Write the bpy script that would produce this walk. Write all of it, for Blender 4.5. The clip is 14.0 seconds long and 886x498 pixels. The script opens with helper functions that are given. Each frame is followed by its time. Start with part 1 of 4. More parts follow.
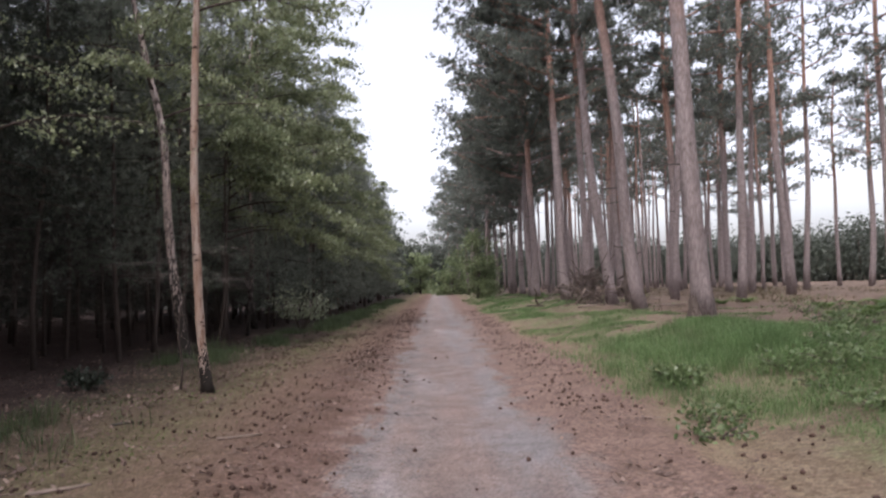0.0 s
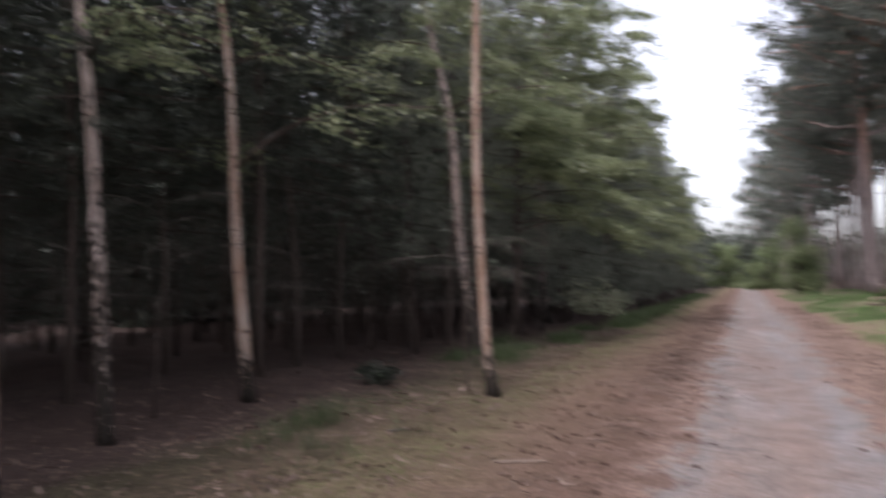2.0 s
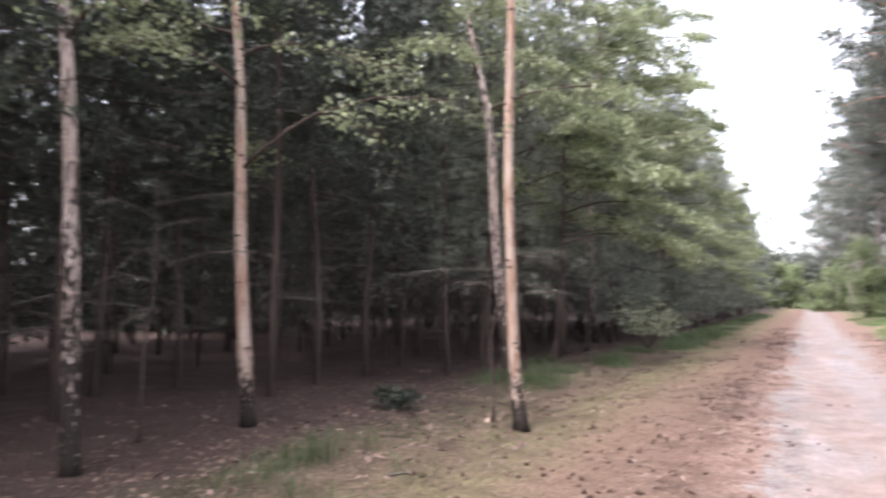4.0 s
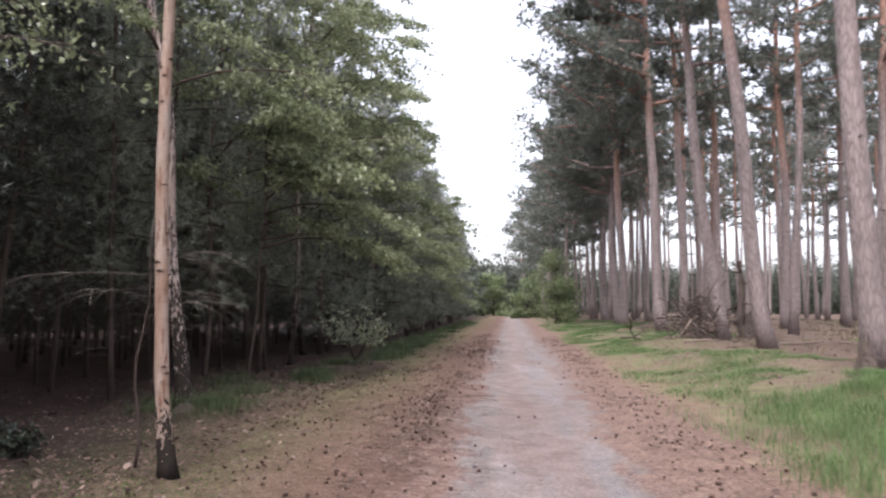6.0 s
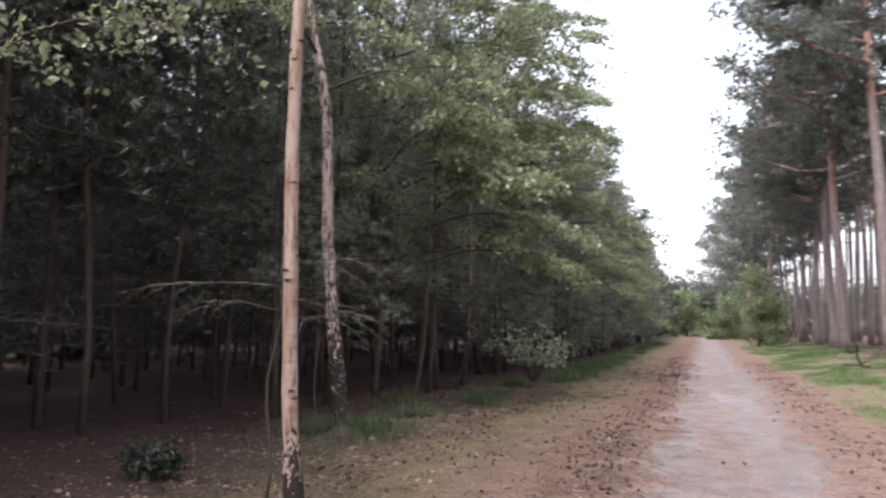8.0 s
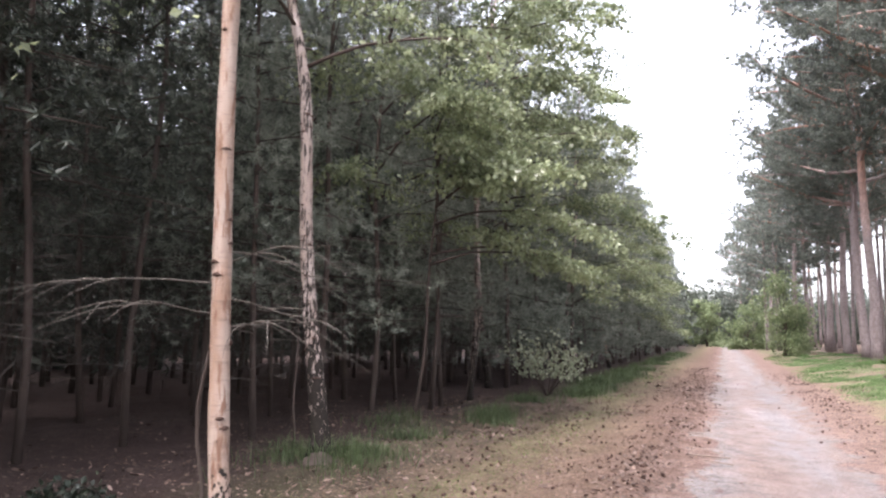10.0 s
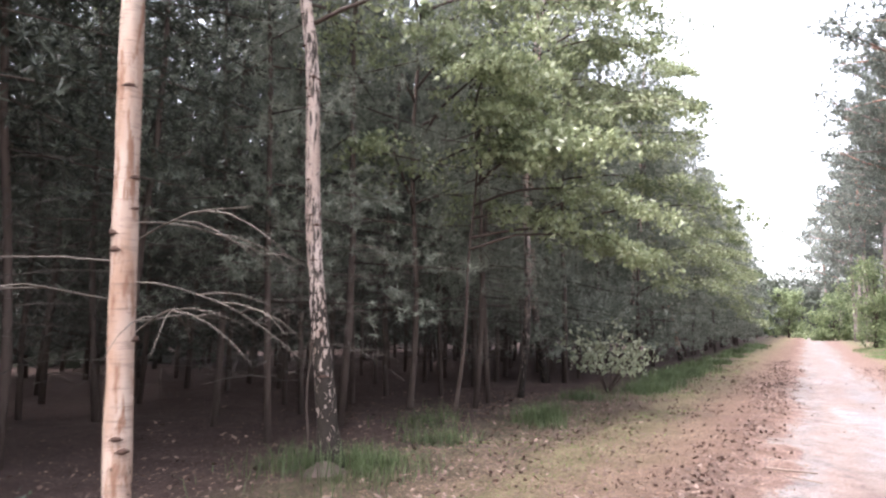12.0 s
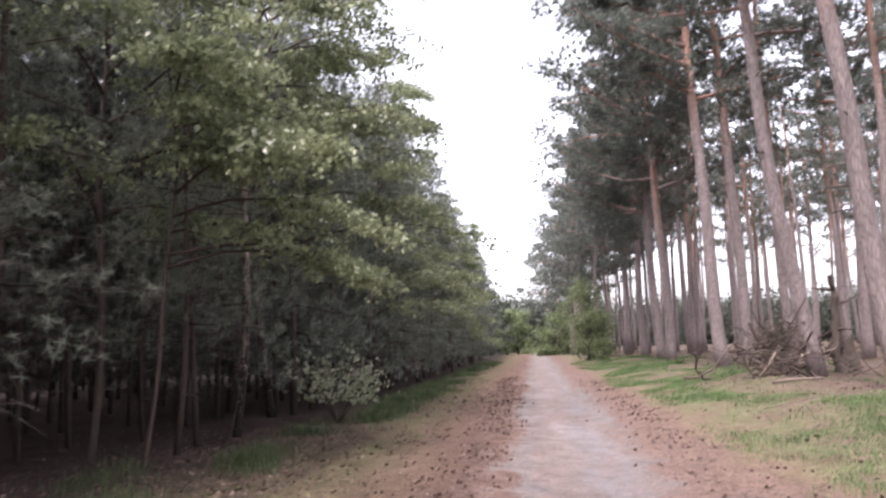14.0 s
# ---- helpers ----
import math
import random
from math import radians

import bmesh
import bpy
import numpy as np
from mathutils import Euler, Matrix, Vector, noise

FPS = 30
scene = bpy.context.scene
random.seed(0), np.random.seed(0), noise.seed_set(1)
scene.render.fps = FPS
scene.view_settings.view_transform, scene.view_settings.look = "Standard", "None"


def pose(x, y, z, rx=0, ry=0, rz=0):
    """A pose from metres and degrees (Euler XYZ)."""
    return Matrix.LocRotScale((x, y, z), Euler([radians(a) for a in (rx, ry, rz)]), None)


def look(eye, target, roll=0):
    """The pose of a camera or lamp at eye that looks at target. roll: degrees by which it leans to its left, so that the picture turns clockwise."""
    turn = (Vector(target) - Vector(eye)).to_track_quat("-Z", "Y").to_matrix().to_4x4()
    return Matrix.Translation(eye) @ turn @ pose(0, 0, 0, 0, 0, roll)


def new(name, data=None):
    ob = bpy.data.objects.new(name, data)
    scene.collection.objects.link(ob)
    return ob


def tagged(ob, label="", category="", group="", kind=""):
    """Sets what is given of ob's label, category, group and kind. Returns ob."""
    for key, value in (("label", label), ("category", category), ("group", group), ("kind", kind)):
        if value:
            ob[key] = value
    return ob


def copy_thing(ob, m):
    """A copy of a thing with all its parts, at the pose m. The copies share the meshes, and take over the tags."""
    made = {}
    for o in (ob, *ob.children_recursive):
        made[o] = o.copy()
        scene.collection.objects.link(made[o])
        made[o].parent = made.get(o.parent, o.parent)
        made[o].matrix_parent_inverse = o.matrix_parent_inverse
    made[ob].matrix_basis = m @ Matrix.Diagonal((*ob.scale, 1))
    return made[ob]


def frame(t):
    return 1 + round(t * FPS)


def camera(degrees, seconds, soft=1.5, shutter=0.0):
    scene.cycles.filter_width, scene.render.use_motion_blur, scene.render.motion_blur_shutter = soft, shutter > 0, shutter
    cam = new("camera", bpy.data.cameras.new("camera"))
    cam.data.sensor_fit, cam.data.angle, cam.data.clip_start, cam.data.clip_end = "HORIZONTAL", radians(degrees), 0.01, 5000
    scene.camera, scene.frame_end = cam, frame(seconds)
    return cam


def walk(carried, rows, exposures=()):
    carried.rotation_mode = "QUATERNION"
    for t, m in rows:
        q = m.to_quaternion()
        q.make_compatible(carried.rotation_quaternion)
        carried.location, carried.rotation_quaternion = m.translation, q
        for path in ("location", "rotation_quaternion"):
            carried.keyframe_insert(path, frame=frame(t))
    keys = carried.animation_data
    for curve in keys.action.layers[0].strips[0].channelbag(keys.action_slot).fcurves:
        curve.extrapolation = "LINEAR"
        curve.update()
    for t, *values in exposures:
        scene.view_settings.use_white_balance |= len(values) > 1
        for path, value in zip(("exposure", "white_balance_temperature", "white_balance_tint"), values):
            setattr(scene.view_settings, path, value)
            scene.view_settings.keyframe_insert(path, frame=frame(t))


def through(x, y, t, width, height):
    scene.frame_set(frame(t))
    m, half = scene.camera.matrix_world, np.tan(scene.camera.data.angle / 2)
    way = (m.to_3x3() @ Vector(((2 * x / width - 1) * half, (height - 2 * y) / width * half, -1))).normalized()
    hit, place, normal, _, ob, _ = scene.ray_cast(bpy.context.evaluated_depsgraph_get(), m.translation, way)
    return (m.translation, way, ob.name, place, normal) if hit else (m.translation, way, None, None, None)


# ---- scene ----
cam = camera(62.5, 14.0, 2.2, 0.5)
PATH = [
    (0, (0.594, 0.685, 1.406), (0.611, 2.682, 1.504), -1.5),
    (0.5, (0.64, 0.912, 1.348), (0.619, 2.912, 1.388), -1.4),
    (1, (0.607, 1.284, 1.367), (0.709, 3.28, 1.413), -0.6),
    (1.5, (0.519, 1.624, 1.407), (0.44, 3.623, 1.43), -0.8),
    (2, (0.41, 1.982, 1.452), (-0.354, 3.828, 1.547), -1.1),
    (2.2, (0.475, 2.089, 1.421), (-0.49, 3.835, 1.567), -0.8),
    (2.6, (0.434, 2.314, 1.440), (-0.777, 3.900, 1.583), -0.5),
    (3.1, (0.382, 2.596, 1.464), (-0.884, 4.138, 1.601), -0.2),
    (3.6, (0.330, 2.878, 1.488), (-0.792, 4.528, 1.620), 0.1),
    (4, (0.289, 3.103, 1.507), (-0.605, 4.888, 1.635), 0.4),
    (4.3, (0.258, 3.272, 1.521), (-0.416, 5.151, 1.646), 0.6),
    (4.5, (0.259, 3.461, 1.533), (-0.259, 5.391, 1.618), 0.4),
    (5, (0.247, 3.875, 1.52), (0.005, 5.854, 1.676), -0.3),
    (5.5, (0.3, 4.184, 1.527), (0.2, 6.176, 1.663), -0.5),
    (6, (0.398, 4.562, 1.538), (0.215, 6.548, 1.693), 0.3),
    (6.5, (0.359, 4.9, 1.508), (0.091, 6.879, 1.604), 0.3),
    (7, (0.28, 5.226, 1.527), (-0.062, 7.191, 1.676), 1.0),
    (7.5, (0.3, 5.567, 1.5), (-0.055, 7.53, 1.641), -0.1),
    (8, (0.347, 5.885, 1.534), (-0.326, 7.758, 1.732), 1.0),
    (8.5, (0.222, 6.28, 1.532), (-0.507, 8.136, 1.692), 1.3),
    (8.7, (0.171, 6.42, 1.546), (-0.527, 8.285, 1.731), 1.4),
    (10.8, (0.072, 7.741, 1.493), (-0.646, 9.593, 1.724), 0.4),
    (11, (0.043, 7.865, 1.498), (-0.657, 9.73, 1.68), -0.1),
    (11.5, (0.031, 8.272, 1.459), (-0.817, 10.076, 1.621), -0.8),
    (12, (0.104, 8.586, 1.515), (-0.783, 10.367, 1.716), 0.6),
    (12.5, (0.052, 8.965, 1.542), (-0.603, 10.847, 1.712), 0.8),
    (13, (0.025, 9.245, 1.531), (-0.315, 11.208, 1.701), -0.9),
    (13.5, (0.09, 9.584, 1.459), (-0.212, 11.551, 1.655), -1.5),
    (14, (0.223, 9.887, 1.533), (-0.015, 11.856, 1.796), -1.7),
]
EXPOSURES = [(0, 1.23, 6300, 18), (1.5, 1.46, 6300, 18), (2.2, 1.38, 6300, 18), (4.3, 2.75, 6300, 18), (5, 2.26, 6300, 18), (5.5, 1.93, 6300, 18), (6.5, 1.8, 6300, 18), (7.5, 1.84, 6300, 18), (8.5, 2.18, 6300, 18), (11, 2.76, 6300, 18), (12.5, 2.97, 6300, 18), (13.5, 2.29, 6350, 21), (14, 2.08, 6400, 22)]
walk(cam, [(t, look(eye, target, roll)) for t, eye, target, roll in PATH], EXPOSURES)

# ---- world and light ----
world = bpy.data.worlds.new("overcast_sky")
scene.world = world
world.use_nodes = True
wn, wl = world.node_tree.nodes, world.node_tree.links
wn.clear()
SUN_EL, SUN_AZ = radians(57), radians(199)
sky = wn.new("ShaderNodeTexSky")
sky.sky_type = "NISHITA"
sky.sun_disc = False
sky.sun_elevation, sky.sun_rotation = SUN_EL, SUN_AZ
sky.air_density, sky.dust_density, sky.ozone_density = 1.0, 4.0, 1.0
hs = wn.new("ShaderNodeHueSaturation")
hs.inputs["Saturation"].default_value = 0.3
bg = wn.new("ShaderNodeBackground")
bg.inputs["Strength"].default_value = 0.15
wo = wn.new("ShaderNodeOutputWorld")
wl.new(sky.outputs[0], hs.inputs["Color"])
wl.new(hs.outputs[0], bg.inputs["Color"])
wl.new(bg.outputs[0], wo.inputs["Surface"])

sun = new("sun", bpy.data.lights.new("sun", "SUN"))
sun.data.energy, sun.data.angle, sun.data.color = 0.95, radians(22), (1.0, 0.96, 0.92)
sun.matrix_world = look((40 * math.sin(SUN_AZ) * math.cos(SUN_EL), 40 * math.cos(SUN_AZ) * math.cos(SUN_EL), 40 * math.sin(SUN_EL)), (0, 0, 0))


# ---- materials ----
def material(name, rough=0.8, spec=0.25):
    m = bpy.data.materials.new(name)
    m.use_nodes = True
    n = m.node_tree.nodes
    b = n["Principled BSDF"]
    b.inputs["Roughness"].default_value = rough
    b.inputs["Specular IOR Level"].default_value = spec
    return m, n, m.node_tree.links, b


def noise_node(n, l, vec, scale, detail=4.0, rough=0.6):
    t = n.new("ShaderNodeTexNoise")
    t.inputs["Scale"].default_value = scale
    t.inputs["Detail"].default_value = detail
    t.inputs["Roughness"].default_value = rough
    if vec is not None:
        l.new(vec, t.inputs["Vector"])
    return t.outputs["Fac"]


def ramp(n, l, fac, stops):
    r = n.new("ShaderNodeValToRGB")
    e = r.color_ramp.elements
    while len(e) < len(stops):
        e.new(0.5)
    for k, (p, c) in zip(e, stops):
        k.position = p
        k.color = (*c, 1) if len(c) == 3 else c
    l.new(fac, r.inputs["Fac"])
    return r.outputs["Color"]


def mix(n, l, fac, a, b, kind="MIX"):
    m = n.new("ShaderNodeMix")
    m.data_type, m.blend_type = "RGBA", kind
    for s, v in ((m.inputs[0], fac), (m.inputs[6], a), (m.inputs[7], b)):
        if isinstance(v, (int, float)):
            s.default_value = v
        elif isinstance(v, tuple):
            s.default_value = (*v, 1)
        else:
            l.new(v, s)
    return m.outputs[2]


def maths(n, l, op, a, b=0.0, c=0.0):
    m = n.new("ShaderNodeMath")
    m.operation = op
    for s, v in zip(m.inputs, (a, b, c)):
        if isinstance(v, (int, float)):
            s.default_value = v
        else:
            l.new(v, s)
    return m.outputs[0]


def coords(n, l, scale=(1, 1, 1)):
    c = n.new("ShaderNodeTexCoord")
    m = n.new("ShaderNodeMapping")
    m.inputs["Scale"].default_value = scale
    l.new(c.outputs["Object"], m.inputs["Vector"])
    return m.outputs[0]


def split(n, l, vec):
    s = n.new("ShaderNodeSeparateXYZ")
    l.new(vec, s.inputs[0])
    return s.outputs


def bump(n, l, b, height, strength, distance):
    k = n.new("ShaderNodeBump")
    k.inputs["Strength"].default_value, k.inputs["Distance"].default_value = strength, distance
    l.new(height, k.inputs["Height"])
    l.new(k.outputs[0], b.inputs["Normal"])


def foliage(name, dark, mid, light, through=0.35, rough=0.5, spec=0.4):
    """Leaves: colour varies leaf by leaf and clump by clump, and some light passes through."""
    m, n, l, b = material(name, rough, spec)
    g = n.new("ShaderNodeNewGeometry")
    o = n.new("ShaderNodeObjectInfo")
    leaf = ramp(n, l, g.outputs["Random Per Island"], [(0.0, dark), (0.55, mid), (1.0, light)])
    clump = noise_node(n, l, coords(n, l), 1.3, 2.0)
    tone = mix(n, l, ramp(n, l, clump, [(0.3, (0, 0, 0)), (0.7, (1, 1, 1))]), tuple(0.65 * v for v in dark), leaf)
    tone = mix(n, l, maths(n, l, "MULTIPLY", o.outputs["Random"], 0.3), tone, tuple(0.8 * v for v in light))
    l.new(tone, b.inputs["Base Color"])
    tr = n.new("ShaderNodeBsdfTranslucent")
    l.new(tone, tr.inputs["Color"])
    ms = n.new("ShaderNodeMixShader")
    ms.inputs[0].default_value = through
    l.new(b.outputs[0], ms.inputs[1])
    l.new(tr.outputs[0], ms.inputs[2])
    l.new(ms.outputs[0], n["Material Output"].inputs["Surface"])
    return m


def make_ground():
    m, n, l, b = material("forest_ground", 0.9, 0.2)
    v = coords(n, l)
    x, y, _ = split(n, l, v)
    mid = noise_node(n, l, v, 2.6, 5)
    fine = noise_node(n, l, v, 38, 5, 0.7)
    grain = noise_node(n, l, v, 140, 3, 0.7)
    along = coords(n, l, (1.0, 0.3, 1.0))
    edge = maths(n, l, "ADD", noise_node(n, l, along, 0.8, 3), maths(n, l, "MULTIPLY", noise_node(n, l, along, 3.5, 5), 0.7))
    wob = maths(n, l, "MULTIPLY", maths(n, l, "SUBTRACT", maths(n, l, "ADD", maths(n, l, "MULTIPLY", edge, 0.75), maths(n, l, "MULTIPLY", mid, 0.5)), 0.89), 2.0)
    xx = maths(n, l, "ADD", x, wob)
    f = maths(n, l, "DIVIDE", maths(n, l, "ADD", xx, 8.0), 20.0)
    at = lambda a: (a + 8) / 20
    # litter, verge and moss colours, darkened to hold the forest's shade as well
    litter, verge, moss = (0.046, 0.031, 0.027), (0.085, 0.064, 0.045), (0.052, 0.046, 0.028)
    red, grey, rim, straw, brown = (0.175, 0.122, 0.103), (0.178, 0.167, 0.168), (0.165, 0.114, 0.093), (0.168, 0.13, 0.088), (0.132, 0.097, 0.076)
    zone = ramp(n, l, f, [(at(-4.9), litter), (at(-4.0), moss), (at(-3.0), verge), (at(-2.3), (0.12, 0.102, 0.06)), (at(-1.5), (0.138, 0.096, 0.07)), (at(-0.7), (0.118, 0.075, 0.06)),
                          (at(-0.25), red), (at(0.0), grey), (at(0.3), (0.188, 0.155, 0.143)), (at(0.75), (0.188, 0.157, 0.147)), (at(1.05), grey), (at(1.35), grey), (at(1.75), red), (at(2.7), rim), (at(3.1), straw), (at(3.7), (0.125, 0.13, 0.068)), (at(6.6), (0.135, 0.12, 0.075)), (at(7.4), brown)])
    # reddish sand drifts over the worn grey middle
    drift = ramp(n, l, noise_node(n, l, coords(n, l, (1.0, 0.2, 1.0)), 1.7, 5), [(0.42, (0, 0, 0)), (0.6, (1, 1, 1))])
    inner = ramp(n, l, f, [(at(-0.2), (0, 0, 0)), (at(0.4), (1, 1, 1)), (at(1.3), (1, 1, 1)), (at(1.7), (0, 0, 0))])
    zone = mix(n, l, maths(n, l, "MULTIPLY", maths(n, l, "MULTIPLY", drift, inner), 0.75), zone, (0.19, 0.141, 0.123))
    # pale patches: the track's wet sheen painted into the sand colour
    pale = ramp(n, l, noise_node(n, l, coords(n, l, (0.8, 0.22, 1.0)), 1.1, 4), [(0.52, (0, 0, 0)), (0.62, (1, 1, 1))])
    zone = mix(n, l, maths(n, l, "MULTIPLY", maths(n, l, "MULTIPLY", pale, inner), 0.5), zone, (0.255, 0.24, 0.243))
    # bare brown litter patches break up the meadow
    bare = ramp(n, l, noise_node(n, l, coords(n, l, (1, 0.7, 1)), 1.1, 6, 0.7), [(0.46, (0, 0, 0)), (0.57, (1, 1, 1))])
    side = ramp(n, l, f, [(at(2.9), (0, 0, 0)), (at(3.4), (1, 1, 1))])
    zone = mix(n, l, maths(n, l, "MULTIPLY", maths(n, l, "MULTIPLY", bare, side), 0.75), zone, (0.158, 0.116, 0.088))
    # needles and crumbs
    speck = ramp(n, l, fine, [(0.34, (0.32, 0.28, 0.27)), (0.5, (0.95, 0.95, 0.95)), (0.7, (1.6, 1.55, 1.5))])
    zone = mix(n, l, 0.7, zone, speck, "MULTIPLY")
    zone = mix(n, l, 0.35, zone, ramp(n, l, grain, [(0.3, (0.5, 0.5, 0.5)), (0.7, (1.5, 1.5, 1.5))]), "MULTIPLY")
    chips = ramp(n, l, noise_node(n, l, v, 17, 6, 0.75), [(0.36, (0.5, 0.45, 0.42)), (0.5, (1, 1, 1)), (0.64, (1.35, 1.35, 1.3))])
    zone = mix(n, l, ramp(n, l, inner, [(0, (0.85, 0.85, 0.85)), (1, (0.3, 0.3, 0.3))]), zone, chips, "MULTIPLY")
    blot = ramp(n, l, mid, [(0.3, (0.66, 0.63, 0.61)), (0.62, (1.1, 1.1, 1.1))])
    zone = mix(n, l, 0.8, zone, blot, "MULTIPLY")
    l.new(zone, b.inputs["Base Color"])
    wet = ramp(n, l, inner, [(0, (0.95, 0.95, 0.95)), (1, (0.72, 0.72, 0.72))])
    l.new(wet, b.inputs["Roughness"])
    bump(n, l, b, maths(n, l, "ADD", fine, maths(n, l, "MULTIPLY", grain, 0.5)), 0.7, 0.02)
    return m


def make_pine_bark():
    m, n, l, b = material("pine_bark", 0.9, 0.15)
    z = split(n, l, coords(n, l))[2]
    vor = n.new("ShaderNodeTexVoronoi")
    vor.feature = "DISTANCE_TO_EDGE"
    vor.inputs["Scale"].default_value = 14
    l.new(coords(n, l, (1.5, 1.5, 0.24)), vor.inputs["Vector"])
    plate = ramp(n, l, vor.outputs["Distance"], [(0.0, (0, 0, 0)), (0.22, (1, 1, 1))])
    nz = noise_node(n, l, coords(n, l, (1, 1, 0.3)), 6, 5)
    low = mix(n, l, nz, (0.16, 0.13, 0.125), (0.36, 0.3, 0.29))
    high = mix(n, l, nz, (0.22, 0.125, 0.095), (0.40, 0.245, 0.19))
    o = n.new("ShaderNodeObjectInfo")
    start = maths(n, l, "ADD", maths(n, l, "MULTIPLY", o.outputs["Random"], 6.0), 6.5)
    up = maths(n, l, "DIVIDE", maths(n, l, "SUBTRACT", maths(n, l, "ADD", z, maths(n, l, "MULTIPLY", nz, 4.0)), start), 5.0)
    up = ramp(n, l, up, [(0.2, (0, 0, 0)), (1.0, (1, 1, 1))])
    col = mix(n, l, up, low, high)
    col = mix(n, l, maths(n, l, "MULTIPLY", maths(n, l, "SUBTRACT", 1.0, plate), 0.5), col, (0.07, 0.05, 0.045))
    l.new(col, b.inputs["Base Color"])
    bump(n, l, b, maths(n, l, "ADD", plate, maths(n, l, "MULTIPLY", nz, 0.6)), 0.8, 0.02)
    return m


def make_birch_bark(name, pale, peel, black_to, dark_amount, fade, blotch, ragged=5.0):
    m, n, l, b = material(name, 0.85, 0.1)
    z = split(n, l, coords(n, l))[2]
    tint = noise_node(n, l, coords(n, l, (1, 1, 0.25)), 5, 4)
    col = mix(n, l, ramp(n, l, tint, [(0.35, (0, 0, 0)), (0.62, (1, 1, 1))]), pale, peel)
    # thin dark dashes across the stem
    dash = ramp(n, l, noise_node(n, l, coords(n, l, (3.0, 3.0, 42.0)), 2.2, 3), [(0.55, (0, 0, 0)), (0.64, (1, 1, 1))])
    col = mix(n, l, maths(n, l, "MULTIPLY", dash, 0.4), col, (0.13, 0.10, 0.09))
    patch = ramp(n, l, noise_node(n, l, coords(n, l, (4.2, 4.2, 0.7)), 5.5, 6, 0.7), [(0.64 - dark_amount, (0, 0, 0)), (0.73 - dark_amount, (1, 1, 1))])
    rough = noise_node(n, l, coords(n, l, (1, 1, 0.45)), 24, 6, 0.7)
    base = maths(n, l, "SUBTRACT", maths(n, l, "MULTIPLY", maths(n, l, "SUBTRACT", rough, 0.5), ragged), maths(n, l, "MULTIPLY", maths(n, l, "SUBTRACT", z, black_to), fade))
    base = ramp(n, l, maths(n, l, "ADD", base, 0.5), [(0.45, (0, 0, 0)), (0.55, (1, 1, 1))])
    col = mix(n, l, patch, col, blotch)
    col = mix(n, l, base, col, mix(n, l, rough, (0.008, 0.007, 0.006), (0.045, 0.037, 0.032)))
    l.new(col, b.inputs["Base Color"])
    bump(n, l, b, maths(n, l, "ADD", maths(n, l, "MULTIPLY", rough, base), maths(n, l, "MULTIPLY", dash, -0.3)), 0.8, 0.015)
    return m


def make_plain(name, a, c, scale, rough=0.85, stretch=(1, 1, 1), relief=0.01):
    m, n, l, b = material(name, rough, 0.2)
    f = noise_node(n, l, coords(n, l, stretch), scale, 5)
    g = n.new("ShaderNodeNewGeometry")
    col = mix(n, l, f, a, c)
    col = mix(n, l, 0.5, col, ramp(n, l, g.outputs["Random Per Island"], [(0, (0.55, 0.55, 0.55)), (1, (1.45, 1.4, 1.35))]), "MULTIPLY")
    l.new(col, b.inputs["Base Color"])
    bump(n, l, b, f, 0.6, relief)
    return m


GROUND = make_ground()
PINE_BARK = make_pine_bark()
BIRCH_PINK = make_birch_bark("birch_bark_peeling", (0.36, 0.295, 0.255), (0.265, 0.175, 0.13), 0.55, 0.11, 1.8, (0.185, 0.11, 0.078))
BIRCH_WHITE = make_birch_bark("birch_bark_white", (0.43, 0.36, 0.33), (0.29, 0.225, 0.195), 1.6, 0.15, 0.75, (0.035, 0.03, 0.027), 9.0)
DARK_BARK = make_plain("plantation_bark", (0.035, 0.027, 0.024), (0.1, 0.077, 0.067), 9, 0.9, (1, 1, 0.3))
TWIG = make_plain("dead_twig", (0.05, 0.044, 0.039), (0.125, 0.11, 0.096), 12, 0.85, (1, 1, 0.4))
BRUSHWOOD = make_plain("dead_brushwood", (0.03, 0.026, 0.023), (0.09, 0.08, 0.07), 10)
HOLLY = foliage("holly_leaves", (0.015, 0.022, 0.014), (0.028, 0.04, 0.024), (0.05, 0.065, 0.04), 0.1, 0.45)
PINE_NEEDLE = foliage("pine_needles", (0.105, 0.12, 0.104), (0.175, 0.195, 0.163), (0.27, 0.29, 0.24), 0.55)
# same conifer needles twice: interior shade, then edge light and haze, in the colours
SHADED_NEEDLE = foliage("shaded_plantation_needles", (0.03, 0.038, 0.029), (0.065, 0.078, 0.058), (0.12, 0.135, 0.1), 0.3)
LIT_EDGE_NEEDLE = foliage("lit_edge_needles", (0.12, 0.142, 0.112), (0.25, 0.275, 0.222), (0.4, 0.425, 0.35), 0.5)
BIRCH_LEAF = foliage("birch_leaves", (0.1, 0.13, 0.06), (0.26, 0.3, 0.155), (0.48, 0.53, 0.32), 0.55, 0.3, 0.7)
BUSH_LEAF = foliage("bush_leaves", (0.16, 0.205, 0.1), (0.27, 0.33, 0.17), (0.39, 0.445, 0.265), 0.6)
PALE_LEAF = foliage("rowan_leaves", (0.26, 0.29, 0.18), (0.4, 0.43, 0.29), (0.52, 0.55, 0.41), 0.55, 0.4, 0.5)
FAR_LEAF = foliage("far_leaves", (0.06, 0.072, 0.055), (0.088, 0.102, 0.075), (0.125, 0.14, 0.105), 0.3)
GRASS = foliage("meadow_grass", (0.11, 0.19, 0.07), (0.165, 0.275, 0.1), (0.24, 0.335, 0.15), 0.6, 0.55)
STRAW = foliage("dry_grass", (0.085, 0.066, 0.04), (0.155, 0.124, 0.068), (0.25, 0.21, 0.125), 0.3)
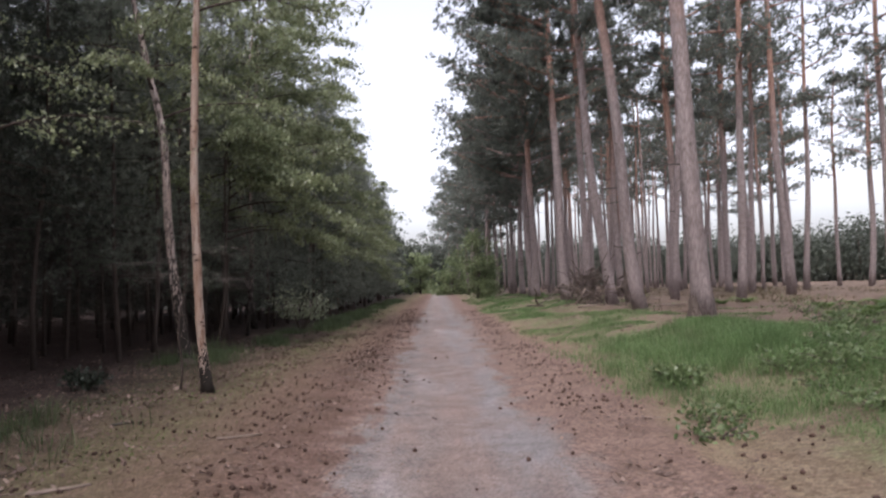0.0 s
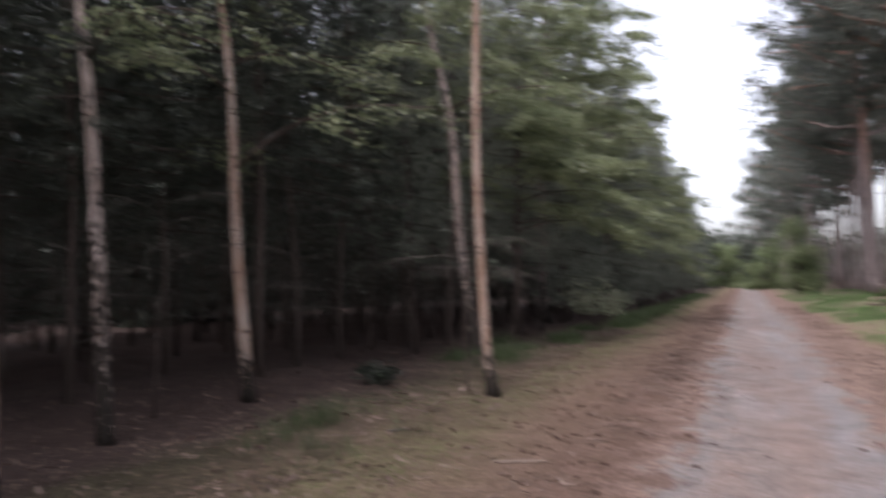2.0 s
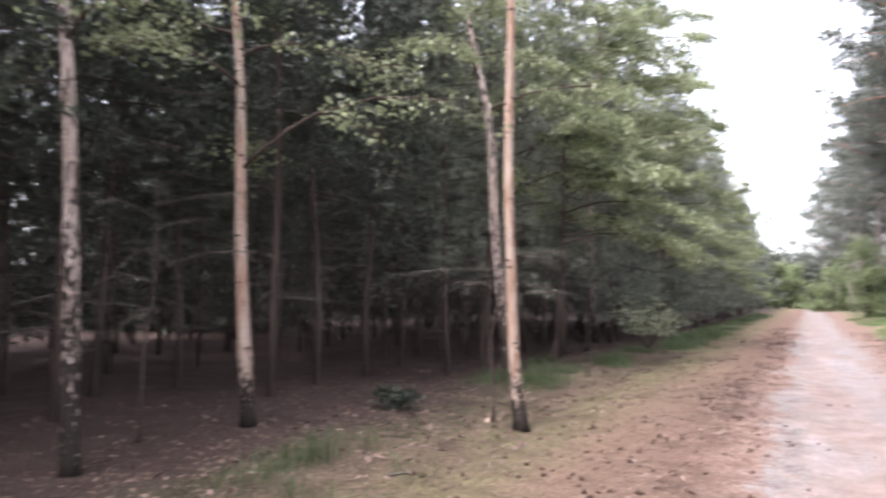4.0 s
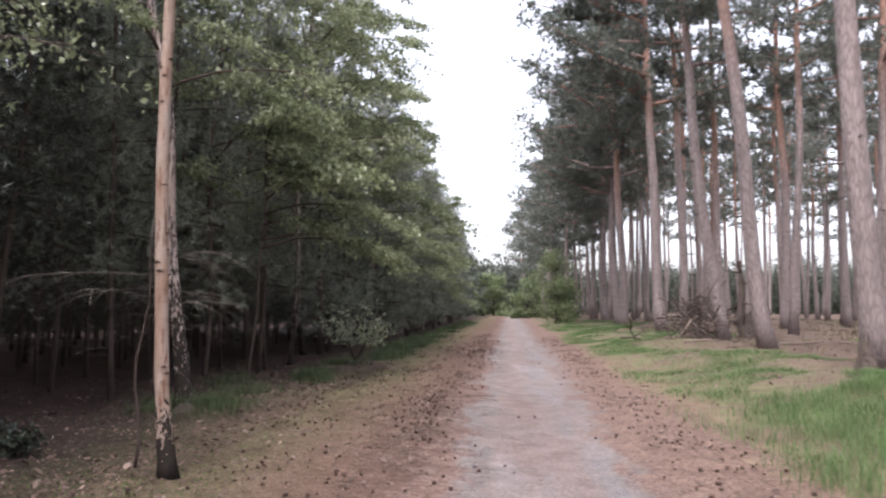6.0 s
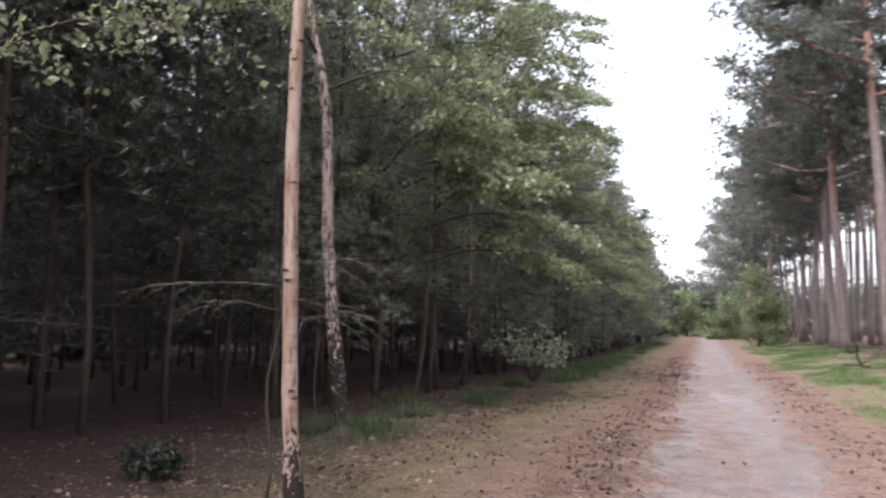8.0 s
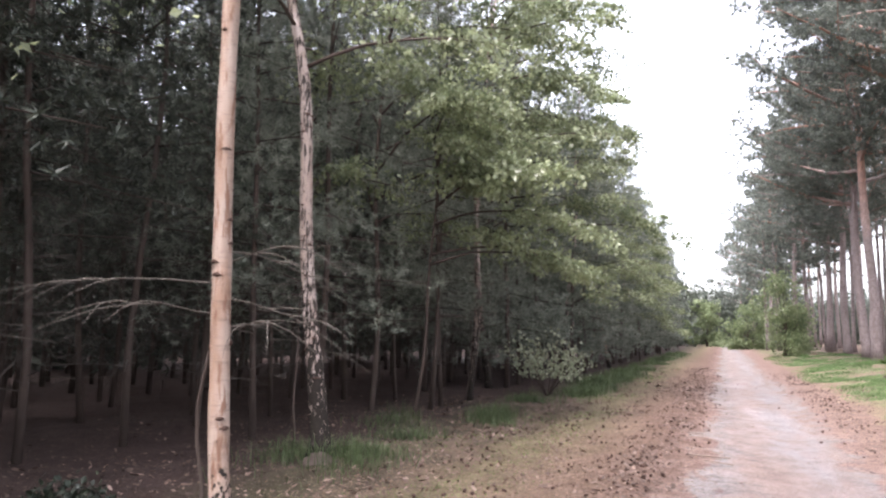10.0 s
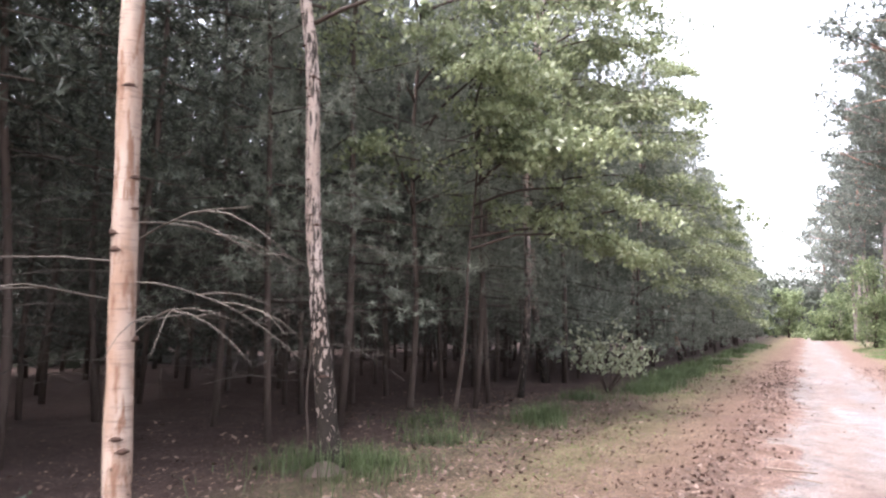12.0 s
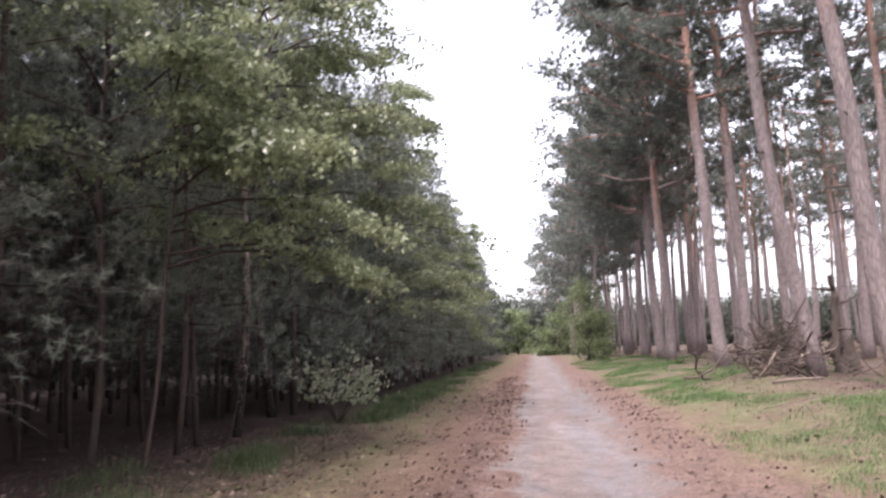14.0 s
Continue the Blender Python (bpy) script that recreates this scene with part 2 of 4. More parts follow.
FERN = foliage("bracken_fronds", (0.07, 0.12, 0.03), (0.13, 0.21, 0.05), (0.22, 0.29, 0.09), 0.4)
CONE = make_plain("pine_cone_scales", (0.03, 0.019, 0.016), (0.095, 0.058, 0.045), 60)
LITTER = make_plain("fallen_leaves", (0.04, 0.025, 0.021), (0.27, 0.19, 0.145), 9)
FLAKE = foliage("bark_flake", (0.028, 0.018, 0.016), (0.115, 0.07, 0.056), (0.36, 0.27, 0.225), 0.0, 0.85, 0.15)
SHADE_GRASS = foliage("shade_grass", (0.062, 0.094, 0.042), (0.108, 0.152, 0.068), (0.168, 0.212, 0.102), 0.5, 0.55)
BRAMBLE = foliage("bramble_leaves", (0.085, 0.135, 0.05), (0.15, 0.215, 0.085), (0.25, 0.31, 0.15), 0.45, 0.4, 0.5)
DARK_WOOD = make_plain("rotten_wood", (0.035, 0.028, 0.024), (0.13, 0.103, 0.088), 7, 0.9, (1, 1, 0.3), 0.03)
WOOD = make_plain("dead_wood", (0.11, 0.085, 0.072), (0.24, 0.19, 0.162), 8, 0.85, (1, 1, 0.3))


# ---- mesh helpers ----
def smooth(a, b, v):
    t = np.clip((np.asarray(v, float) - a) / (b - a), 0, 1)
    return t * t * (3 - 2 * t)


def ground_z(x, y):
    x, y = np.asarray(x, float), np.asarray(y, float)
    z = 0.40 * smooth(2.6, 7.0, x)
    z = z - 0.05 * np.exp(-((x - 0.9) / 0.9) ** 2) + 0.05 * np.exp(-((x + 0.9) / 0.5) ** 2)
    w = smooth(1.5, 4.0, abs(x - 0.7))
    z = z + (0.02 + 0.05 * w) * np.sin(1.3 * x + 0.7 * np.sin(0.6 * y)) * np.sin(0.9 * y + 0.8 * np.sin(0.8 * x))
    return z + 0.012 * np.sin(4.1 * x + 1.3 * np.sin(2.2 * y)) * np.sin(3.3 * y)


def mesh_of(name, verts, faces, mat, shade=False):
    me = bpy.data.meshes.new(name)
    me.from_pydata([tuple(v) for v in np.asarray(verts, float).tolist()], [], [tuple(f) for f in faces])
    me.materials.append(mat)
    if shade:
        me.shade_smooth()
    return me


def part(name, me, parent, label=""):
    ob = new(name, me)
    ob.parent = parent
    if label:
        ob["label"] = label
    return ob


def tube(points, radii, sides=8, rough=0.0, rng=None):
    """A closed tapering stem along points."""
    p = np.asarray(points, float)
    n = len(p)
    t = np.gradient(p, axis=0)
    t /= np.linalg.norm(t, axis=1)[:, None] + 1e-9
    ref = np.where(abs(t[:, 2:3]) > 0.9, np.array([[1.0, 0, 0]]), np.array([[0, 0, 1.0]]))
    u = np.cross(ref, t)
    u /= np.linalg.norm(u, axis=1)[:, None] + 1e-9
    v = np.cross(t, u)
    a = np.linspace(0, 2 * np.pi, sides, endpoint=False)
    r = np.asarray(radii, float)[:, None] * np.ones((1, sides))
    if rough and rng is not None:
        r = r * (1 + rough * rng.uniform(-1, 1, r.shape))
    ring = p[:, None, :] + r[..., None] * (np.cos(a)[None, :, None] * u[:, None, :] + np.sin(a)[None, :, None] * v[:, None, :])
    verts = ring.reshape(-1, 3)
    faces = []
    for i in range(n - 1):
        for j in range(sides):
            k = (j + 1) % sides
            faces.append((i * sides + j, i * sides + k, (i + 1) * sides + k, (i + 1) * sides + j))
    faces.append(tuple(range(sides - 1, -1, -1)))
    faces.append(tuple((n - 1) * sides + j for j in range(sides)))
    return verts, faces


def joined(pieces):
    vs, fs, k = [], [], 0
    for v, f in pieces:
        vs.append(np.asarray(v))
        fs += [tuple(i + k for i in q) for q in f]
        k += len(v)
    return np.concatenate(vs), fs


def unit(v):
    return v / (np.linalg.norm(v, axis=-1, keepdims=True) + 1e-9)


def needles(centres, count, length, width, rng, lift=0.2):
    """Tufts of narrow blades round each centre."""
    c = np.repeat(np.asarray(centres, float), count, axis=0)
    d = rng.normal(size=c.shape)
    d[:, 2] += lift
    d = unit(d)
    s = unit(np.cross(d, rng.normal(size=c.shape)))
    ln = length * rng.uniform(0.6, 1.2, (len(c), 1))
    w = width * rng.uniform(0.7, 1.3, (len(c), 1))
    v = np.stack([c - s * w / 2, c + s * w / 2, c + d * ln], 1).reshape(-1, 3)
    f = np.arange(len(v)).reshape(-1, 3)
    return v, [tuple(q) for q in f.tolist()]


def leaves(centres, size, rng, droop=0.5):
    """One pointed leaf, folded a little, at each centre."""
    c = np.asarray(centres, float)
    d = rng.normal(size=c.shape)
    d[:, 2] -= droop
    d = unit(d)
    s = unit(np.cross(d, rng.normal(size=c.shape)))
    z = size * rng.uniform(0.6, 1.3, (len(c), 1))
    up = np.cross(d, s) * z * 0.12
    v = np.stack([c, c + d * z * 0.45 + s * z * 0.36 + up, c + d * z, c + d * z * 0.45 - s * z * 0.36 + up], 1).reshape(-1, 3)
    f = np.arange(len(v)).reshape(-1, 4)
    return v, [tuple(q) for q in f.tolist()]


def limb(start, azimuth, length, rise, sag, rng, steps=7):
    s = np.linspace(0, 1, steps)
    wob = np.cumsum(rng.normal(0, 0.05 * length / steps, (steps, 3)), axis=0)
    wob[0] = 0
    flat = length * s
    z = length * (rise * s + sag * s * s)
    return np.asarray(start) + np.stack([np.cos(azimuth) * flat, np.sin(azimuth) * flat, z], 1) + wob


def stem(height, lean, rng, wobble=0.06, steps=24, sweep=0.0):
    """Centre line of a trunk; lean is the shift in x and y at the top."""
    s = np.linspace(0, 1, steps)
    ph = rng.uniform(0, 6.28, 4)
    off = np.stack([np.sin(5 * s + ph[0]) - np.sin(ph[0]) + 0.5 * (np.sin(13 * s + ph[1]) - np.sin(ph[1])),
                    np.sin(4.3 * s + ph[2]) - np.sin(ph[2]) + 0.5 * (np.sin(11 * s + ph[3]) - np.sin(ph[3]))], 1) * wobble
    ln = np.outer(s + sweep * (np.sqrt(s) - s), lean)
    return np.concatenate([off + ln, (height * s)[:, None]], 1)


def on_stem(line, z):
    return np.array([np.interp(z, line[:, 2], line[:, k]) for k in range(3)])


# ---- ground ----
def axis(parts):
    out = []
    for a, b, step in parts:
        out += list(np.arange(a, b, step))
    return np.array(out + [parts[-1][1]])


def build_ground():
    xs = axis([(-600, -60, 60), (-60, -14, 4), (-14, -5, 0.4), (-5, 8, 0.12), (8, 20, 0.5), (20, 60, 4), (60, 600, 60)])
    ys = axis([(-300, -20, 40), (-20, 2, 1), (2, 26, 0.14), (26, 60, 0.5), (60, 140, 4), (140, 900, 60)])
    gx, gy = np.meshgrid(xs, ys)
    v = np.stack([gx, gy, ground_z(gx, gy)], -1).reshape(-1, 3)
    nx, ny = len(xs), len(ys)
    i = (np.arange(ny - 1)[:, None] * nx + np.arange(nx - 1)[None, :]).reshape(-1)
    f = np.stack([i, i + 1, i + 1 + nx, i + nx], 1).tolist()
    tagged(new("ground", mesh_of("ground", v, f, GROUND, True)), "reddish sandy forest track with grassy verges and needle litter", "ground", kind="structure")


build_ground()


# ---- trees ----
def pine_kind(seed, height, bare, reach, girth, lean, tufts=13, blades=9, big=1.0, boughs=15, toward=None, fine=True):
    """A tall Scots pine: a bare trunk, boughs and plates of needles near the top."""
    rng = np.random.default_rng(seed)
    line = stem(height, lean, rng, 0.10, 26 if fine else 16, 0.2)
    s = np.linspace(0, 1, len(line))
    rad = girth * (0.22 + 0.78 * (1 - s) ** 0.8) * (1 + 0.2 * np.exp(-s * 45))
    root = new("pine_tree")
    part("trunk", mesh_of("trunk", *tube(line, rad, 14 if fine else 9, 0.03, rng), PINE_BARK, True), root)
    spots = []
    sides, steps = (6, 7) if fine else (4, 5)
    for k in range(boughs):
        u = (k + rng.uniform(0, 0.8)) / boughs
        z = bare + (height - bare - 0.3) * u
        ln = reach * (0.55 + 0.6 * np.sin(np.pi * min(1, 0.25 + 0.75 * u))) * rng.uniform(0.65, 1.15) * (1.0 - 0.45 * u ** 3)
        az = 2.4 * k + rng.uniform(-0.4, 0.4)
        if toward is not None and rng.uniform() < 0.65:
            az = toward + rng.normal(0, 0.9)
        ax = limb(on_stem(line, z), az, ln, rng.uniform(0.0, 0.35), rng.uniform(-0.1, 0.3), rng, steps)
        br = np.linspace(0.035 + 0.012 * ln, 0.012, steps)
        pieces = [tube(ax, br, sides)]
        for q in range(3):
            m = ax[1 + q]
            tw = limb(m, az + rng.choice([-1, 1]) * rng.uniform(0.5, 1.1), ln * rng.uniform(0.25, 0.45), 0.25, 0.2, rng, 4)
            pieces.append(tube(tw, np.linspace(0.022, 0.008, 4), 4 if fine else 3))
            spots.append(tw[1:] + rng.normal(0, 0.12, (3, 3)))
        part("branch", mesh_of("branch", *joined(pieces), PINE_BARK, True), root)
        w = rng.uniform(0.12, 1.05, tufts)
        pts = np.array([[np.interp(a, np.linspace(0, 1, len(ax)), ax[:, j]) for j in range(3)] for a in w])
        spots.append(pts + rng.normal(0, 1, pts.shape) * np.array([0.42, 0.42, 0.24]) * (0.45 + 0.1 * ln))
    # bare stubs on the lower trunk
    for k in range(6 if fine else 3):
        z = rng.uniform(2.5, bare)
        ax = limb(on_stem(line, z), rng.uniform(0, 6.28), rng.uniform(0.3, 0.9), 0.1, -0.1, rng, 4)
        part("dead_branch", mesh_of("dead_branch", *tube(ax, np.linspace(0.025, 0.008, 4) * 1.2, 4), TWIG, True), root)
    c = np.concatenate(spots)
    n = 4 if fine else 3
    sub = np.repeat(c, n, 0) + rng.normal(0, 0.15 * big, (n * len(c), 3)) * np.array([1, 1, 0.6])
    tagged(part("crown", mesh_of("crown", *needles(sub, blades, 0.2 * big, 0.042 * big, rng, 0.6), PINE_NEEDLE), root), kind="stuff")
    return root


def plantation_kind(seed, height, live, reach, girth, blades=7, tufts=9, big=1.0, boughs=34, twigs=8, brush=0, leaf=None, slim=0.033):
    """A close-grown conifer: thin stem, dead twigs below, drooping needle boughs above."""
    rng = np.random.default_rng(seed)
    line = stem(height, rng.uniform(-0.4, 0.4, 2), rng, 0.07, 10)
    s = np.linspace(0, 1, len(line))
    root = new("conifer_tree")
    part("trunk", mesh_of("trunk", *tube(line, girth * (0.12 + 0.88 * (1 - s)), 8, 0.05, rng), DARK_BARK, True), root)
    spots, pieces = [], []
    for k in range(boughs):
        u = (k + rng.uniform(0, 0.9)) / boughs
        z = live + (height - live - 0.2) * u
        ln = reach * (1 - 0.7 * u) * rng.uniform(0.7, 1.15)
        ax = limb(on_stem(line, z), 2.4 * k + rng.uniform(-0.4, 0.4), ln, rng.uniform(-0.05, 0.2), -0.2, rng, 4)
        pieces.append(tube(ax[::3], np.array([0.018, 0.005]), 3))
        w = rng.uniform(0.2, 1.0, tufts)
        pts = np.array([[np.interp(a, np.linspace(0, 1, 4), ax[:, j]) for j in range(3)] for a in w])
        spots.append(pts + rng.normal(0, 0.22, pts.shape) * np.array([1, 1, 0.6]))
    tagged(part("branchwork", mesh_of("branchwork", *joined(pieces), DARK_BARK, True), root), kind="stuff")
    for k in range(twigs):
        z = rng.uniform(0.7, max(live, 1.2) + 1.0)
        ax = limb(on_stem(line, z), rng.uniform(0, 6.28), rng.uniform(0.5, 1.4), rng.uniform(-0.1, 0.25), -0.15, rng, 5)
        tw = limb(ax[2], rng.uniform(0, 6.28), 0.4, 0.1, -0.1, rng, 3)
        part("dead_branch", mesh_of("dead_branch", *joined([tube(ax, np.linspace(0.011, 0.004, 5), 3), tube(tw, np.linspace(0.006, 0.003, 3), 3)]), TWIG, True), root)
    if brush:
        z = rng.uniform(1.0, live + 1.5, brush)
        a, r = rng.uniform(0, 6.28, brush), rng.uniform(0.1, 1.3, brush)
        o = np.stack([r * np.cos(a), r * np.sin(a), z], 1)
        tagged(part("dead_brushwood", mesh_of("dead_brushwood", *needles(o, 1, 0.5, 0.011, rng, -0.1), BRUSHWOOD), root), kind="stuff")
    c = np.concatenate(spots)
    sub = np.repeat(c, 3, 0) + rng.normal(0, 0.15 * big, (3 * len(c), 3))
    tagged(part("crown", mesh_of("crown", *needles(sub, blades, 0.17 * big, slim * big, rng, 0.0), leaf or SHADED_NEEDLE), root), kind="stuff")
    return root


def birch_tree(x, y, height, lean, girth, bark, label, seed, live, reach, leaf_count, wobble=0.05, toward=None, boughs=12, size=0.06, bend=(), swell=()):
    """A birch with a bent stem, scars, boughs and hanging leaves."""
    rng = np.random.default_rng(seed)
    line = stem(height, lean, rng, wobble, 60)
    s = np.linspace(0, 1, len(line))
    if bend:
        zs, xs = zip(*bend)
        line[:, 0] = np.interp(line[:, 2], zs, xs) + 0.004 * np.sin(9 * line[:, 2])
        k = np.ones(5) / 5
        line[2:-2, 0] = np.convolve(line[:, 0], k, "valid")
    root = new("birch_tree")
    root.location = (x, y, float(ground_z(x, y)) - 0.03)
    rad = girth * (0.15 + 0.85 * (1 - s)) * (1 + 0.15 * np.exp(-s * height * 5.0)) * (1 + 0.04 * rng.normal(size=len(s)))
    if swell:
        rad = np.interp(line[:, 2], *zip(*swell)) * (1 + 0.035 * rng.normal(size=len(s)))
    part("trunk", mesh_of("trunk", *tube(line, rad, 16, 0.025, rng), bark, True), root)
    for k in range(int(height * 5)):
        z = rng.uniform(0.8, height * 0.75)
        c = on_stem(line, z)
        az = rng.uniform(0, 6.28)
        r = float(np.interp(z, line[:, 2], rad))
        th = np.linspace(-1, 1, 5) * rng.uniform(0.35, 0.75)
        ax = c + np.stack([np.cos(az + th) * r * 0.97, np.sin(az + th) * r * 0.97, -0.35 * r * th * th + 0.01], 1)
        part("branch_scar", mesh_of("branch_scar", *tube(ax, np.array([0.004, 0.013, 0.02, 0.013, 0.004]) * rng.uniform(0.5, 1.2), 5), CONE, True), root)
    spots = []
    for k in range(boughs):
        u = (k + rng.uniform(0, 0.8)) / boughs
        z = live + (height - live - 0.3) * u
        az = 2.4 * k + rng.uniform(-0.4, 0.4)
        if toward is not None:
            az = toward + rng.normal(0, 0.9)
        ln = reach * (1 - 0.5 * u) * rng.uniform(0.6, 1.15)
        ax = limb(on_stem(line, z), az, ln, rng.uniform(0.3, 0.7), -0.45, rng, 8)
        pieces = [tube(ax, np.linspace(0.012 + 0.006 * ln, 0.004, 8), 5)]
        pts = []
        for q in range(11):
            tw = limb(ax[rng.integers(2, 8)], az + rng.uniform(-1.3, 1.3), rng.uniform(0.4, 1.0), 0.08, -0.45, rng, 6)
            pieces.append(tube(tw, np.linspace(0.006, 0.002, 6), 3))
            pts.append(tw[1:])
        part("branch", mesh_of("branch", *joined(pieces), DARK_BARK, True), root)
        spots.append(np.concatenate(pts))
    c = np.concatenate(spots)
    c = c[rng.integers(0, len(c), leaf_count)] + rng.normal(0, 0.1, (leaf_count, 3)) * np.array([1, 1, 0.6])
    tagged(part("crown", mesh_of("crown", *leaves(c, size, rng), BIRCH_LEAF), root), kind="stuff")
    return tagged(root, label, "tree", "birches by the track")


def turn_at(x, y, angle, size=1.0, sink=0.05):
    return pose(x, y, float(ground_z(x, y)) - sink, 0, 0, angle) @ Matrix.Diagonal((size, size, size, 1))


def plant(kind, x, y, angle, size, label, group):
    t = copy_thing(kind, turn_at(x, y, angle))
    t.matrix_basis = turn_at(x, y, angle, size)
    return tagged(t, label, "tree", group)


def remove_thing(ob):
    for o in (*ob.children_recursive, ob):
        bpy.data.objects.remove(o)


rng = np.random.default_rng(5)
PINE_LABEL = "tall Scots pine with grey bark and orange upper trunk"
# front row beside the track, each with its own lean
WEST = math.pi
front = [(7.35, 19.2, 21, 10.5, 2.6, 0.255, (-0.5, 0.3), None), (7.47, 25.5, 21, 10.5, 3.0, 0.225, (-2.05, 0.6), None), (7.97, 31.5, 21, 10, 3.2, 0.225, (-1.4, 0.8), None),
         (7.4, 39.4, 21, 10.5, 5.0, 0.26, (-1.0, 0.5), WEST), (8.1, 57.5, 20, 7.5, 5.4, 0.27, (-0.6, 0.3), WEST), (6.9, 47.5, 20, 8.5, 5.6, 0.24, (-0.4, -0.4), WEST),
         (7.3, 52.5, 20, 7.5, 5.4, 0.24, (-0.4, -0.4), WEST), (7.9, 63.5, 20, 7.5, 5.6, 0.26, (-0.2, 0.2), WEST), (9.05, 42.0, 21, 11, 3.4, 0.235, (-0.6, 0.2), None),
         (14.6, 44.0, 21, 11, 3.2, 0.25, (0.1, 0.2), None), (20.3, 50.0, 21, 11, 3.2, 0.24, (0.3, 0.2), None)]
for i, (x, y, h, bare, reach, girth, lean, toward) in enumerate(front):
    t = pine_kind(20 + i, h, bare, reach, girth, lean, 32 if toward else 18, 10, 1.5, 22 if toward else 16, toward)
    t.location = (x, y, float(ground_z(x, y)) - 0.05)
    tagged(t, "tall Scots pine with orange upper trunk beside the meadow", "tree", "Scots pines of the grove")
kinds = [pine_kind(40 + i, 20 + i % 3, 10.0 + 0.8 * (i % 3), 3.2, 0.2, ((-0.8, 0.9, 0.2, -0.3)[i], 0.4), 9, 5, 2.1, 11, None, False) for i in range(4)]
spots = [(7.6, 70), (7.0, 78), (6.6, 87), (6.0, 97), (5.5, 108), (4.2, 121), (3.0, 134), (11.5, 44), (12.2, 55), (11.6, 66), (12.5, 76), (11, 91), (10, 103), (12.4, 37)]
dense = [pine_kind(50 + i, 19, 6.5, 4.2, 0.22, (0.2, 0.2), 22, 5, 2.3, 16, None, False) for i in range(2)]
for i, (x, y) in enumerate(spots[:7] + [(5.6, 74), (5.0, 83), (4.4, 92)]):
    plant(dense[i % 2], x, y, rng.uniform(0, 360), rng.uniform(0.92, 1.08), PINE_LABEL, "Scots pines of the grove")
for k in dense:
    remove_thing(k)
for x, y in spots[7:]:
    plant(kinds[int(rng.integers(4))], x, y, rng.uniform(0, 360), rng.uniform(0.92, 1.08), PINE_LABEL, "Scots pines of the grove")
taken = list(spots) + [(f[0], f[1]) for f in front]
while len(taken) < 86:
    x, y = rng.uniform(11, 46), rng.uniform(12, 112)
    if min((x - a) ** 2 + (y - b) ** 2 for a, b in taken) > 16 and x > 10.5:
        taken.append((x, y))
        plant(kinds[int(rng.integers(4))], x, y, rng.uniform(0, 360), rng.uniform(0.85, 1.1), PINE_LABEL, "Scots pines of the grove")
# unseen pines added beside and behind the camera to cut the sky light
for k in range(16):
    x, y = 7.5 + 5 * (k % 4) + rng.uniform(-1, 1), 9.0 - 5.2 * (k // 4) + rng.uniform(-1.2, 1.2)
    plant(kinds[k % 4], x, y, rng.uniform(0, 360), rng.uniform(0.9, 1.1), PINE_LABEL, "Scots pines of the grove")
slender = [pine_kind(46 + i, 20, 13.5, 2.2, 0.15, ((0.5, -0.6)[i], 0.3), 7, 5, 2.1, 6, None, False) for i in range(2)]
while len(taken) < 118:
    x, y = rng.uniform(8.5, 34), rng.uniform(56, 112)
    if min((x - a) ** 2 + (y - b) ** 2 for a, b in taken) > 5:
        taken.append((x, y))
        plant(slender[len(taken) % 2], x, y, rng.uniform(0, 360), rng.uniform(0.9, 1.1), "slender Scots pine with a long bare trunk", "Scots pines of the grove")
for k in kinds + slender:
    remove_thing(k)

# the dark plantation
EDGE_LABEL = "dark plantation conifer with drooping needle boughs at the forest edge"
INNER_LABEL = "thin dark plantation conifer with dead lower twigs"
# edge and fringe take the lit needle colour, inner and deep the shaded one
edge = [plantation_kind(60 + i, 11.0, 0.9 + 0.5 * (i % 2), 1.9, 0.075, 15, 10, 1.0, 48, 10, 160, LIT_EDGE_NEEDLE, 0.026) for i in range(4)]
fringe = [plantation_kind(90 + i, 11.0, 1.9 + 0.5 * (i % 2), 1.8, 0.055, 17, 12, 0.72, 46, 12, 260, LIT_EDGE_NEEDLE, 0.02) for i in range(4)]
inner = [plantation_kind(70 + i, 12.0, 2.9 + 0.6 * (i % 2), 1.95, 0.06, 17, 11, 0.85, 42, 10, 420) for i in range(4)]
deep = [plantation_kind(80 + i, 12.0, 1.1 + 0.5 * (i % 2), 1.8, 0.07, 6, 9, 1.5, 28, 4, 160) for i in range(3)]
named = [(-5.3, 20.8), (-5.5, 21.9), (-6.1, 16.1), (-5.9, 17.4), (-7.7, 21.7), (-9.3, 16.1), (-7.2, 13.3), (-8.4, 13.7), (-5.6, 30.8), (-7.0, 24.6), (-6.4, 28.2), (-6.6, 11.4)]
for x, y in named:
    k = edge if y > 23.5 else fringe if y > 15.8 else inner
    plant(k[int(rng.integers(4))], x, y, rng.uniform(0, 360), rng.uniform(0.9, 1.1), EDGE_LABEL if y > 15.8 else INNER_LABEL, "plantation conifers")
taken = list(named)
# unseen conifer row, added to block the sun from the near left verge
for k in range(8):
    x, y = -5.7 + rng.uniform(-0.4, 0.4), -8.5 + 1.5 * k
    taken.append((x, y))
    plant(inner[k % 4], x, y, rng.uniform(0, 360), rng.uniform(0.9, 1.05), INNER_LABEL, "plantation conifers")
